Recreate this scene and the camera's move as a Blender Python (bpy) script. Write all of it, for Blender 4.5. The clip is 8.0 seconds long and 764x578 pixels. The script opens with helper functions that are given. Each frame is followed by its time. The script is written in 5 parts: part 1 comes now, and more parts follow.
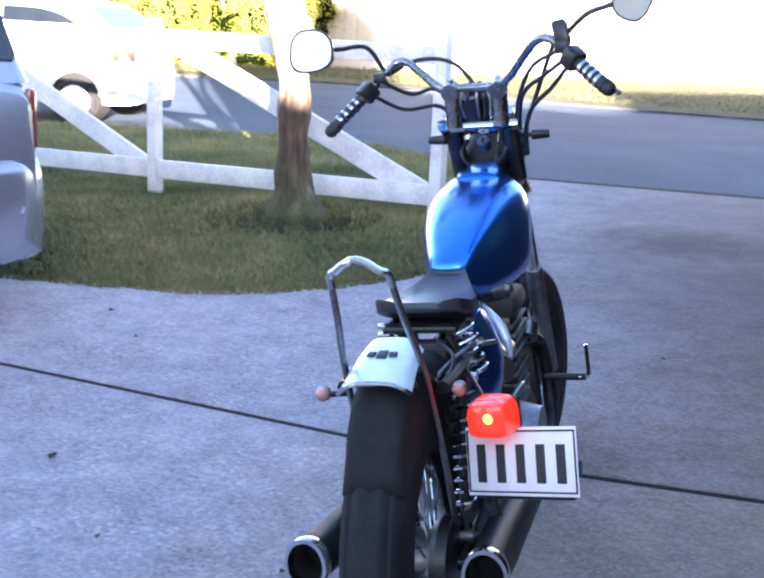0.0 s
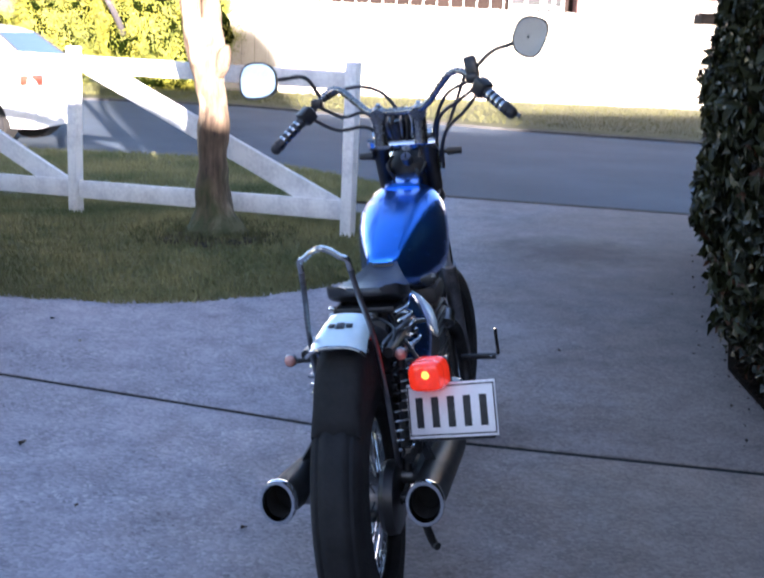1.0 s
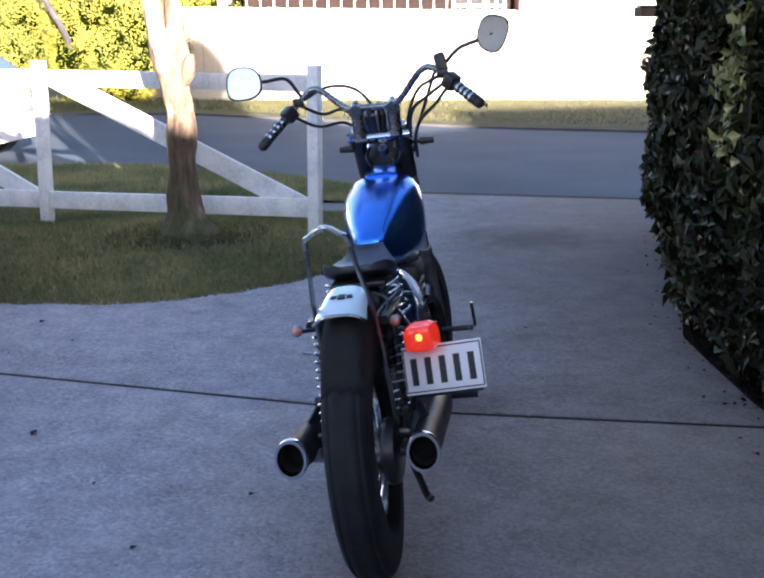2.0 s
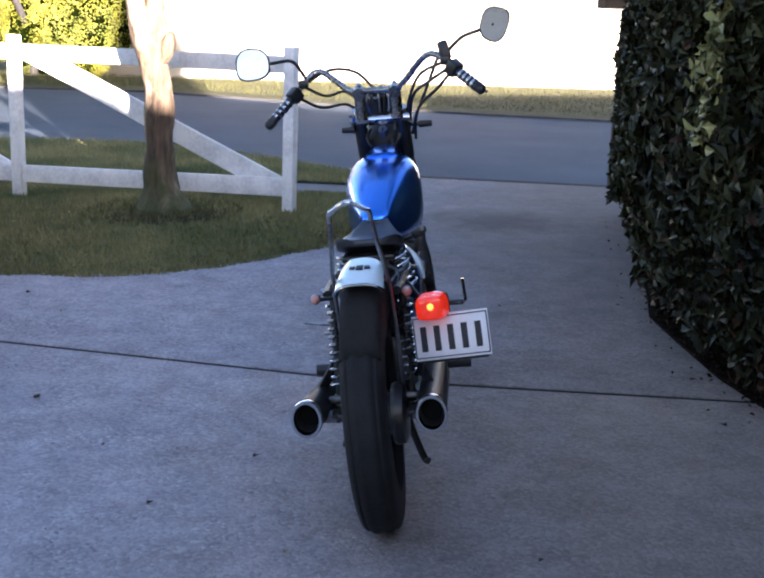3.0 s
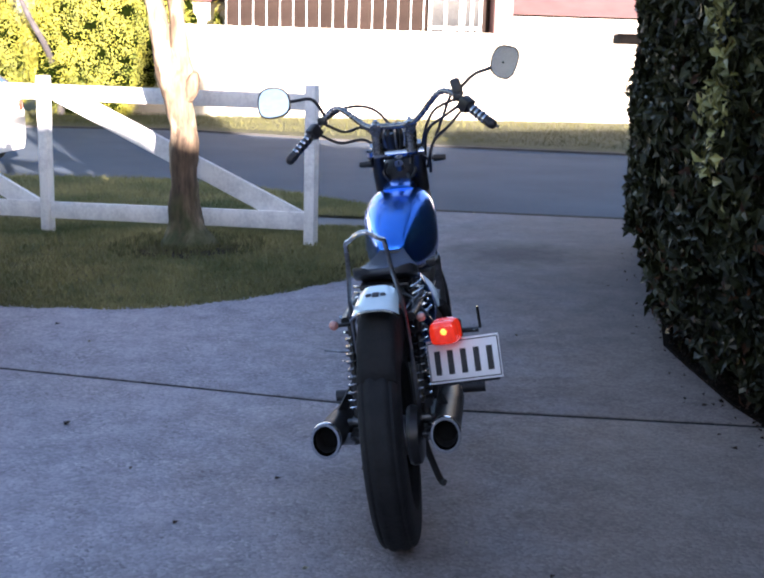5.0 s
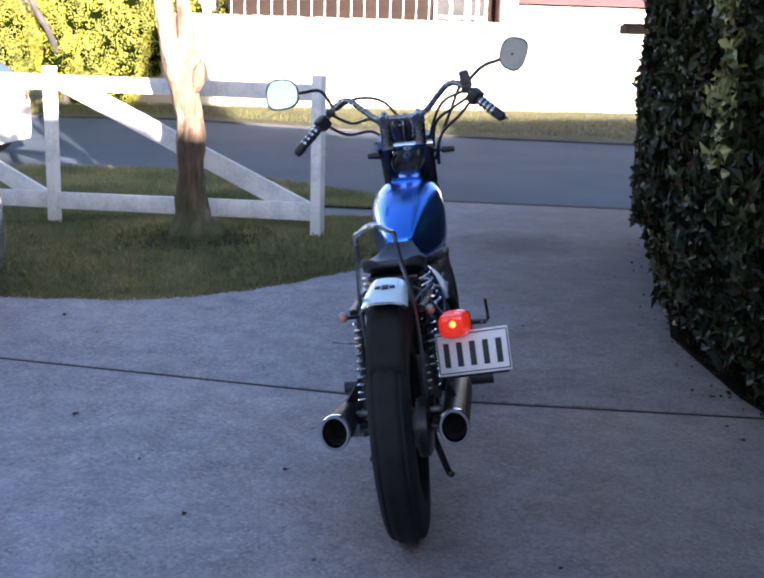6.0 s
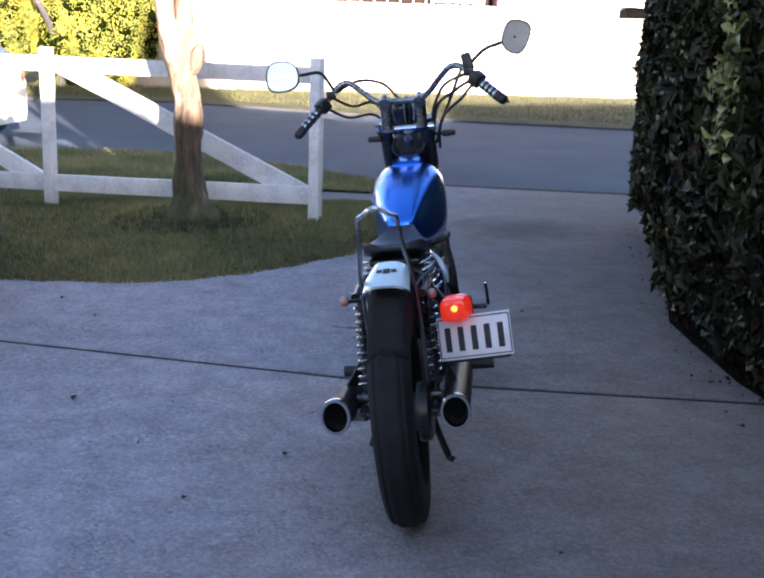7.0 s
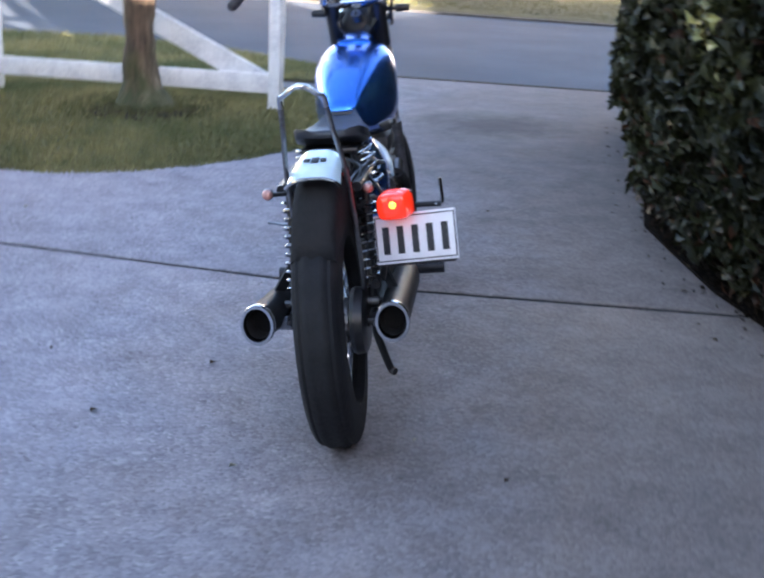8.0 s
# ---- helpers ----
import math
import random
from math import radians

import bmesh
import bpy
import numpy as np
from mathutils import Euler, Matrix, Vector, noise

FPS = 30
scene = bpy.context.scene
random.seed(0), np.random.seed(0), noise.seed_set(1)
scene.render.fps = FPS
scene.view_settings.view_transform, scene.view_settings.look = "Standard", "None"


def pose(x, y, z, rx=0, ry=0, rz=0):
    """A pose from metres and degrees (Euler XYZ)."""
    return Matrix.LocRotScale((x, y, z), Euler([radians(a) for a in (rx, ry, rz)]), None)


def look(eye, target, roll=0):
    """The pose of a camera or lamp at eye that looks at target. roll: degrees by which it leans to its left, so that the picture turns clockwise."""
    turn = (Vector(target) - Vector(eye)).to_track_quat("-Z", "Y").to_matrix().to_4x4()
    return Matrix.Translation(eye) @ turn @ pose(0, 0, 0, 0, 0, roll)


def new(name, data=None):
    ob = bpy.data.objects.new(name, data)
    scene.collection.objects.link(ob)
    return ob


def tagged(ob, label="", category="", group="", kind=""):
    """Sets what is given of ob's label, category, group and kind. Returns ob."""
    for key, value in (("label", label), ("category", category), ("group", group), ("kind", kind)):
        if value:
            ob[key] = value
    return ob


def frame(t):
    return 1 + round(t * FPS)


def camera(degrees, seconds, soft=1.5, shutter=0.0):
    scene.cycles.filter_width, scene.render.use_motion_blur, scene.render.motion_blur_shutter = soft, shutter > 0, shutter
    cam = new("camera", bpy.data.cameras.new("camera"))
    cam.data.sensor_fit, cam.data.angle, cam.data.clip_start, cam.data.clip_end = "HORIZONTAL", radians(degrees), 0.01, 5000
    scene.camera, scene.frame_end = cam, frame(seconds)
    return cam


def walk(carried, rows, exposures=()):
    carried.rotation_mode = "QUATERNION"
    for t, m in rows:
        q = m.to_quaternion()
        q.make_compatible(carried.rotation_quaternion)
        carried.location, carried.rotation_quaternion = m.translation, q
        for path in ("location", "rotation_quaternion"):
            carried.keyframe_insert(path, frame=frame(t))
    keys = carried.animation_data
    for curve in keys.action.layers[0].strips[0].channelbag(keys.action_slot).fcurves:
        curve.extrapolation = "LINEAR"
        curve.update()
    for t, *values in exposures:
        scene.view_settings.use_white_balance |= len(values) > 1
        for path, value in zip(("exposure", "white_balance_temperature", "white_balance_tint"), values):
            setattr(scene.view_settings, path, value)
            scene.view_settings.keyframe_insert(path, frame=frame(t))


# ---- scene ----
cam = camera(38.1, 8.0, soft=2.3, shutter=0.5)
PATH = [
    (0, (0.037, 0.008, 1.432), (0.029, 1.946, 0.939), 2.4),
    (0.2, (0.055, -0.079, 1.452), (0.02, 1.861, 0.966), 1.46),
    (0.5, (0.027, -0.219, 1.455), (0.045, 1.725, 0.982), 2.0),
    (0.8, (-0.051, -0.405, 1.459), (0.123, 1.534, 1.0), 2.45),
    (1, (-0.098, -0.502, 1.469), (0.08, 1.439, 1.021), 2.6),
    (1.2, (-0.123, -0.575, 1.484), (0.061, 1.376, 1.085), 2.59),
    (1.5, (-0.152, -0.712, 1.472), (0.047, 1.243, 1.099), 1.6),
    (1.7, (-0.163, -0.754, 1.457), (0.066, 1.187, 1.029), 0.6),
    (2.8, (-0.451, -0.966, 1.486), (-0.105, 0.952, 1.035), 2.0),
    (3, (-0.453, -0.989, 1.473), (-0.093, 0.922, 1.005), 2.1),
    (3.2, (-0.451, -1.022, 1.479), (-0.119, 0.9, 1.035), 1.9),
    (3.5, (-0.431, -1.06, 1.484), (-0.144, 0.881, 1.099), 2.0),
    (3.8, (-0.422, -1.109, 1.488), (-0.149, 0.83, 1.077), 1.67),
    (4, (-0.424, -1.108, 1.475), (-0.123, 0.826, 1.065), 1.3),
    (5.5, (-0.468, -1.146, 1.487), (-0.148, 0.785, 1.08), 1.5),
    (6, (-0.47, -1.134, 1.49), (-0.159, 0.795, 1.064), 1.5),
    (6.5, (-0.48, -1.139, 1.485), (-0.159, 0.789, 1.06), 1.6),
    (7, (-0.485, -1.116, 1.484), (-0.166, 0.805, 1.031), 1.8),
    (7.5, (-0.451, -1.053, 1.459), (-0.083, 0.852, 0.975), 1.3),
    (7.8, (-0.356, -0.956, 1.398), (0.019, 0.919, 0.812), -0.4),
    (8, (-0.284, -0.767, 1.386), (0.065, 1.1, 0.759), 3.2),
]
EXPOSURES = [(0, 4.35, 5700, 24), (0.5, 3.95, 5700, 24), (1, 3.6, 5700, 24), (1.5, 3.4, 5900, 24), (3, 3.4, 5900, 24), (6.5, 3.3, 5900, 24), (7.5, 3.48, 5900, 24), (8, 4.13, 6200, 23)]
walk(cam, [(t, look(eye, target, roll)) for t, eye, target, roll in PATH], EXPOSURES)


# ---- light ----
# the low sun stands behind the camera to the right; its shadows run along ALONG on the ground
SUN_UP = 9.8
ALONG = Vector((-0.21, 0.9777, 0.0))
ACROSS = Vector((0.9777, 0.21, 0.0))
world = bpy.data.worlds.new("sky")
scene.world = world
world.use_nodes = True
wn = world.node_tree.nodes
sky = wn.new("ShaderNodeTexSky")
sky.sky_type = "NISHITA"
sky.sun_disc = False
sky.sun_elevation = radians(SUN_UP)
sky.sun_rotation = math.atan2(-ALONG.x, -ALONG.y)
wn["Background"].inputs["Strength"].default_value = 0.05
world.node_tree.links.new(sky.outputs["Color"], wn["Background"].inputs["Color"])
sun = new("sun", bpy.data.lights.new("sun", "SUN"))
sun.data.energy = 5.0
sun.data.angle = radians(0.6)
sun.data.color = (1.0, 0.86, 0.66)
sun_way = (ALONG * math.cos(radians(SUN_UP)) + Vector((0, 0, -math.sin(radians(SUN_UP))))).normalized()
sun.matrix_world = look(-20 * sun_way, (0, 0, 0))


# ---- materials ----
def surface(name, dark, light, scale=8.0, rough=0.6, metal=0.0, bump=0.0, fine=90.0, coat=0.0, speckle=0.35, vary=0.0,
            detail=6.0, space="Object", mid=0.5, transmission=0.0, spec=0.5, stretch=None):
    """A node material: two colours mixed by a broad and a fine noise, with relief from the fine one."""
    m = bpy.data.materials.new(name)
    m.use_nodes = True
    nt = m.node_tree
    n, ln = nt.nodes, nt.links
    b = n["Principled BSDF"]
    co = n.new("ShaderNodeTexCoord")
    broad = n.new("ShaderNodeTexNoise")
    broad.inputs["Scale"].default_value = scale
    broad.inputs["Detail"].default_value = detail
    grain = n.new("ShaderNodeTexNoise")
    grain.inputs["Scale"].default_value = fine
    grain.inputs["Detail"].default_value = 3.0
    place = co.outputs[space]
    if stretch:
        mp = n.new("ShaderNodeMapping")
        mp.inputs["Scale"].default_value = stretch
        ln.new(place, mp.inputs["Vector"])
        place = mp.outputs["Vector"]
    for t in (broad, grain):
        ln.new(place, t.inputs["Vector"])
    mixf = n.new("ShaderNodeMix")
    mixf.inputs[0].default_value = speckle
    ln.new(broad.outputs["Fac"], mixf.inputs[2])
    ln.new(grain.outputs["Fac"], mixf.inputs[3])
    ramp = n.new("ShaderNodeValToRGB")
    ramp.color_ramp.elements[0].position = mid - 0.16
    ramp.color_ramp.elements[1].position = mid + 0.16
    ramp.color_ramp.elements[0].color = (*dark, 1)
    ramp.color_ramp.elements[1].color = (*light, 1)
    ln.new(mixf.outputs[0], ramp.inputs["Fac"])
    out = ramp.outputs["Color"]
    if vary:
        info = n.new("ShaderNodeObjectInfo")
        geo = n.new("ShaderNodeNewGeometry")
        add = n.new("ShaderNodeMath")
        add.operation = "ADD"
        ln.new(info.outputs["Random"], add.inputs[0])
        ln.new(geo.outputs["Random Per Island"], add.inputs[1])
        mr = n.new("ShaderNodeMapRange")
        mr.inputs["From Max"].default_value = 2.0
        mr.inputs["To Min"].default_value = 1.0 - vary
        mr.inputs["To Max"].default_value = 1.0 + vary
        ln.new(add.outputs[0], mr.inputs["Value"])
        hsv = n.new("ShaderNodeHueSaturation")
        ln.new(mr.outputs[0], hsv.inputs["Value"])
        ln.new(out, hsv.inputs["Color"])
        out = hsv.outputs["Color"]
    ln.new(out, b.inputs["Base Color"])
    rr = n.new("ShaderNodeMapRange")
    rr.inputs["To Min"].default_value = max(0.02, rough - 0.08)
    rr.inputs["To Max"].default_value = min(1.0, rough + 0.08)
    ln.new(grain.outputs["Fac"], rr.inputs["Value"])
    ln.new(rr.outputs[0], b.inputs["Roughness"])
    b.inputs["Metallic"].default_value = metal
    b.inputs["Coat Weight"].default_value = coat
    b.inputs["Coat Roughness"].default_value = 0.05
    b.inputs["Transmission Weight"].default_value = transmission
    b.inputs["Specular IOR Level"].default_value = spec
    if bump:
        bp = n.new("ShaderNodeBump")
        bp.inputs["Strength"].default_value = bump
        bp.inputs["Distance"].default_value = 0.01
        ln.new(grain.outputs["Fac"], bp.inputs["Height"])
        ln.new(bp.outputs["Normal"], b.inputs["Normal"])
    return m


def concrete(name):
    """Exposed aggregate: broad tone, mottling, pebbles, shade painted as brown towards the hedge and darker blotches
    towards the street.
    """
    m = bpy.data.materials.new(name)
    m.use_nodes = True
    nt = m.node_tree
    n, ln = nt.nodes, nt.links
    b = n["Principled BSDF"]
    co = n.new("ShaderNodeTexCoord").outputs["Object"]

    def noise_of(scale, detail=4.0, rough=0.55):
        t = n.new("ShaderNodeTexNoise")
        t.inputs["Scale"].default_value, t.inputs["Detail"].default_value, t.inputs["Roughness"].default_value = scale, detail, rough
        ln.new(co, t.inputs["Vector"])
        return t.outputs["Fac"]

    def calc(op, p, q, r=None):
        t = n.new("ShaderNodeMath")
        t.operation = op
        for i, v in enumerate((p, q, r)):
            if v is None:
                continue
            if isinstance(v, (int, float)):
                t.inputs[i].default_value = v
            else:
                ln.new(v, t.inputs[i])
        return t.outputs[0]

    def span(v, a, c, lo=0.0, hi=1.0):
        t = n.new("ShaderNodeMapRange")
        for key, x in (("From Min", a), ("From Max", c), ("To Min", lo), ("To Max", hi)):
            t.inputs[key].default_value = x
        ln.new(v, t.inputs["Value"])
        return t.outputs[0]

    def blend(f, p, q):
        t = n.new("ShaderNodeMix")
        t.data_type = "RGBA"
        ln.new(f, t.inputs[0])
        for i, v in ((6, p), (7, q)):
            if isinstance(v, tuple):
                t.inputs[i].default_value = (*v, 1)
            else:
                ln.new(v, t.inputs[i])
        return t.outputs[2]

    def dot(x, y):
        t = n.new("ShaderNodeVectorMath")
        t.operation = "DOT_PRODUCT"
        t.inputs[1].default_value = (x, y, 0)
        ln.new(co, t.inputs[0])
        return t.outputs["Value"]

    cells = n.new("ShaderNodeTexVoronoi")
    cells.inputs["Scale"].default_value = 85
    ln.new(co, cells.inputs["Vector"])
    sep = n.new("ShaderNodeSeparateColor")
    ln.new(cells.outputs["Color"], sep.inputs[0])
    pebble = sep.outputs[0]
    tone = calc("ADD", calc("MULTIPLY", noise_of(1.1), 0.26), calc("ADD", calc("MULTIPLY", noise_of(5.5, 8, 0.66), 0.54), calc("MULTIPLY", pebble, 0.2)))
    colour = blend(span(tone, 0.26, 0.74), (0.168, 0.164, 0.186), (0.475, 0.453, 0.5))
    # pale pebbles worn bare here and there, and small dark pits
    bare = calc("MULTIPLY", span(pebble, 0.84, 0.97), span(noise_of(4.0, 3), 0.46, 0.6))
    colour = blend(calc("MULTIPLY", bare, 0.3), colour, (0.66, 0.63, 0.62))
    pits = calc("MULTIPLY", span(sep.outputs[1], 0.88, 0.96), span(noise_of(3.1, 3), 0.45, 0.6))
    colour = blend(calc("MULTIPLY", pits, 0.45), colour, (0.07, 0.066, 0.07))
    # brown in broken blotches, denser towards the hedge, stands in for the shade there
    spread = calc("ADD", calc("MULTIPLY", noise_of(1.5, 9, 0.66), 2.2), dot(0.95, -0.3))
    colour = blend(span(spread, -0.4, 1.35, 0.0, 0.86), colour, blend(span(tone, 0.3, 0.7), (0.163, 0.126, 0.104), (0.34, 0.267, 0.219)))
    # bluish black blotches, denser towards the street and to the right
    lane = calc("MULTIPLY", span(dot(0.0, 1.0), 3.9, 6.2), span(calc("ADD", dot(1.0, -0.18), calc("MULTIPLY", noise_of(1.3, 8, 0.7), 1.6)), 0.1, 0.95))
    colour = blend(calc("MULTIPLY", lane, 0.45), colour, (0.052, 0.055, 0.072))
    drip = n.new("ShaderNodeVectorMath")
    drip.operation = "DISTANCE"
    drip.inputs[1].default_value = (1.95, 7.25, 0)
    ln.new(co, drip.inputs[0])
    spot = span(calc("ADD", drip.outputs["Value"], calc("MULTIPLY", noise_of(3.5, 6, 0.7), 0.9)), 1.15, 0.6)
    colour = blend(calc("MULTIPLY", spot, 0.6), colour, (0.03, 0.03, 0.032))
    ln.new(colour, b.inputs["Base Color"])
    b.inputs["Roughness"].default_value = 0.93
    b.inputs["Specular IOR Level"].default_value = 0.3
    bp = n.new("ShaderNodeBump")
    bp.inputs["Strength"].default_value, bp.inputs["Distance"].default_value = 0.35, 0.006
    ln.new(calc("ADD", calc("MULTIPLY", cells.outputs["Distance"], -0.8), noise_of(120, 2)), bp.inputs["Height"])
    ln.new(bp.outputs["Normal"], b.inputs["Normal"])
    return m


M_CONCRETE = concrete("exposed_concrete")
M_JOINT = surface("joint_dirt", (0.005, 0.005, 0.005), (0.016, 0.014, 0.012), 9, 0.95, fine=60)
M_FOOTPATH = surface("footpath_concrete", (0.13, 0.12, 0.118), (0.22, 0.205, 0.2), 1.5, 0.9, bump=0.3, fine=70)
M_ASPHALT = surface("asphalt", (0.022, 0.041, 0.066), (0.042, 0.07, 0.108), 0.7, 0.85, bump=0.4, fine=60)
M_GRASS = surface("turf", (0.06, 0.062, 0.018), (0.165, 0.148, 0.048), 2.2, 0.95, bump=0.8, fine=60, speckle=0.4)
M_FARTURF = surface("far_turf", (0.03, 0.034, 0.009), (0.085, 0.08, 0.024), 2.2, 0.95, bump=0.8, fine=60, speckle=0.4)
M_BLADE = surface("grass_blades", (0.066, 0.094, 0.03), (0.31, 0.275, 0.12), 0.9, 0.7, fine=7, vary=0.35, detail=3, speckle=0.25)
M_KERB = surface("kerb_concrete", (0.03, 0.03, 0.032), (0.07, 0.068, 0.066), 2, 0.9, bump=0.3)
M_PAINT = surface("white_fence_paint", (0.5, 0.5, 0.52), (0.82, 0.82, 0.81), 5.0, 0.6, bump=0.15, fine=40, speckle=0.35, vary=0.06, mid=0.42)
M_BARK = surface("pale_bark", (0.022, 0.013, 0.008), (0.22, 0.155, 0.1), 7, 0.9, bump=1.0, fine=34, speckle=0.42, stretch=(1, 1, 0.22), detail=8)
M_EARTH = surface("bare_earth", (0.012, 0.011, 0.008), (0.06, 0.052, 0.034), 12, 0.95, bump=0.8, fine=45, spec=0.1)


def weathered(m):
    """Adds pale flaked patches to bark, and green moss growing up from the ground in ragged tongues."""
    n, ln = m.node_tree.nodes, m.node_tree.links
    b = n["Principled BSDF"]
    colour = b.inputs["Base Color"].links[0].from_socket
    co = n.new("ShaderNodeTexCoord").outputs["Object"]
    part_of = n.new("ShaderNodeSeparateXYZ")
    ln.new(co, part_of.inputs[0])
    for stretch, scale, tint, lo, hi, climb, most in (((1, 1, 0.3), 7.0, (0.4, 0.32, 0.22), 0.55, 0.63, 0.0, 0.75), ((1, 1, 0.45), 10.0, (0.04, 0.058, 0.012), -0.02, 0.34, -0.95, 0.78)):
        mp = n.new("ShaderNodeMapping")
        mp.inputs["Scale"].default_value = stretch
        ln.new(co, mp.inputs["Vector"])
        t = n.new("ShaderNodeTexNoise")
        t.inputs["Scale"].default_value, t.inputs["Detail"].default_value = scale, 6.0
        ln.new(mp.outputs["Vector"], t.inputs["Vector"])
        up = n.new("ShaderNodeMath")
        up.operation = "MULTIPLY_ADD"
        up.inputs[1].default_value = climb
        ln.new(part_of.outputs["Z"], up.inputs[0])
        ln.new(t.outputs["Fac"], up.inputs[2])
        r = n.new("ShaderNodeMapRange")
        for key, v in (("From Min", lo), ("From Max", hi), ("To Max", most)):
            r.inputs[key].default_value = v
        ln.new(up.outputs[0], r.inputs["Value"])
        mix = n.new("ShaderNodeMix")
        mix.data_type = "RGBA"
        ln.new(r.outputs[0], mix.inputs[0])
        ln.new(colour, mix.inputs[6])
        mix.inputs[7].default_value = (*tint, 1)
        colour = mix.outputs[2]
    ln.new(colour, b.inputs["Base Color"])
    return m


weathered(M_BARK)
M_FARBLADE = surface("sunny_grass", (0.03, 0.036, 0.006), (0.105, 0.1, 0.02), 1.1, 0.7, fine=9, vary=0.35)
M_TUFT = surface("rank_grass", (0.045, 0.056, 0.017), (0.18, 0.168, 0.06), 3, 0.75, fine=9, vary=0.4)
M_LEAF = surface("hedge_leaves", (0.01, 0.0115, 0.0035), (0.052, 0.053, 0.017), 2.4, 0.46, fine=9, vary=0.7, spec=0.22)
M_REDLEAF = surface("reddish_leaves", (0.015, 0.006, 0.003), (0.075, 0.03, 0.013), 6, 0.5, fine=12, vary=0.7, spec=0.2)
M_LITLEAF = surface("sun_painted_leaves", (0.07, 0.075, 0.02), (0.3, 0.27, 0.09), 5, 0.42, fine=12, vary=0.6, spec=0.3)
M_SOIL = surface("shade_dark_soil", (0.003, 0.002, 0.0015), (0.014, 0.009, 0.006), 14, 0.97, bump=0.6, fine=50, spec=0.05)
M_LITTER = surface("brown_litter", (0.012, 0.008, 0.005), (0.06, 0.038, 0.024), 9, 0.8, vary=0.6, spec=0.1)
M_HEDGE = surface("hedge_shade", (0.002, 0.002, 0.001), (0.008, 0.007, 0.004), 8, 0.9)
M_TWIG = surface("twigs", (0.05, 0.03, 0.02), (0.12, 0.08, 0.05), 9, 0.9)
M_GREYBARK = surface("grey_bark", (0.018, 0.016, 0.016), (0.06, 0.055, 0.058), 5, 0.9, bump=0.6, fine=25)
M_DRYLEAF = surface("dry_leaf", (0.3, 0.27, 0.2), (0.5, 0.46, 0.36), 40, 0.8)
M_BUSH = surface("bush_leaves", (0.035, 0.062, 0.006), (0.36, 0.33, 0.035), 1.3, 0.55, fine=7, vary=0.65)
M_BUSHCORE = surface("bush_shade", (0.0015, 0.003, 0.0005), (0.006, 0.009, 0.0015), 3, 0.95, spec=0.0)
M_CREAM = surface("cream_boundary_wall", (0.34, 0.3, 0.24), (0.45, 0.41, 0.34), 0.8, 0.8, bump=0.1, fine=20, vary=0.05)
M_BOARD = surface("brown_boards", (0.014, 0.0096, 0.0078), (0.028, 0.0192, 0.0158), 2.0, 0.85, fine=25, vary=0.25, spec=0.08)
M_TRIM = surface("white_trim", (0.7, 0.69, 0.66), (0.82, 0.81, 0.78), 4, 0.5)
M_ROOF = surface("pink_roof", (0.12, 0.055, 0.052), (0.17, 0.085, 0.08), 1.5, 0.7, fine=20)
M_DKROOF = surface("dark_roof", (0.03, 0.028, 0.027), (0.07, 0.06, 0.058), 2, 0.8, fine=20)
M_DARKWALL = surface("dark_brown_weatherboard", (0.035, 0.028, 0.026), (0.06, 0.05, 0.047), 1.5, 0.8, bump=0.1)
M_PLASTER = surface("house_wall", (0.5, 0.46, 0.4), (0.64, 0.6, 0.54), 1.2, 0.85, bump=0.1)
M_GLASSD = surface("window_glass", (0.006, 0.007, 0.008), (0.018, 0.02, 0.022), 3, 0.06, spec=0.8)
M_CHROME = surface("chrome", (0.55, 0.56, 0.58), (0.75, 0.76, 0.78), 14, 0.12, metal=1.0, fine=120)
M_BARS = surface("worn_bar_chrome", (0.2, 0.195, 0.19), (0.42, 0.41, 0.4), 16, 0.26, metal=1.0, fine=80)
M_MUFFLER = surface("blackened_muffler", (0.01, 0.01, 0.011), (0.04, 0.04, 0.044), 14, 0.5, metal=0.5, fine=90, spec=0.25)
M_STEEL = surface("dull_steel", (0.16, 0.16, 0.17), (0.36, 0.36, 0.37), 22, 0.38, metal=1.0, fine=120)
M_STAY = surface("tarnished_steel", (0.09, 0.088, 0.087), (0.2, 0.195, 0.19), 22, 0.45, metal=1.0, fine=120)
M_BLACK = surface("black_paint", (0.008, 0.008, 0.009), (0.02, 0.02, 0.022), 20, 0.35, fine=120)
M_RUBBER = surface("tyre_rubber", (0.006, 0.006, 0.007), (0.017, 0.017, 0.018), 14, 0.7, bump=0.3, fine=70, spec=0.3)
M_GRIP = surface("grip_rubber", (0.01, 0.01, 0.012), (0.025, 0.025, 0.03), 30, 0.5)
M_DEADBLACK = surface("dead_black", (0.004, 0.004, 0.004), (0.012, 0.011, 0.01), 40, 0.95)
M_SEAT = surface("seat_leather", (0.012, 0.014, 0.018), (0.035, 0.038, 0.045), 16, 0.32, bump=0.15, fine=150, spec=0.7)
M_BLUE = surface("blue_metallic_paint", (0.035, 0.2, 0.8), (0.055, 0.28, 0.95), 3, 0.24, metal=0.94, coat=0.5, fine=200, speckle=0.2)
M_GUARD = surface("pale_polished_guard", (0.6, 0.76, 0.82), (0.74, 0.86, 0.9), 9, 0.22, metal=0.2, coat=0.8, fine=60)
M_ENGINE = surface("engine_alloy", (0.03, 0.028, 0.026), (0.13, 0.12, 0.11), 18, 0.5, metal=0.35, fine=90)
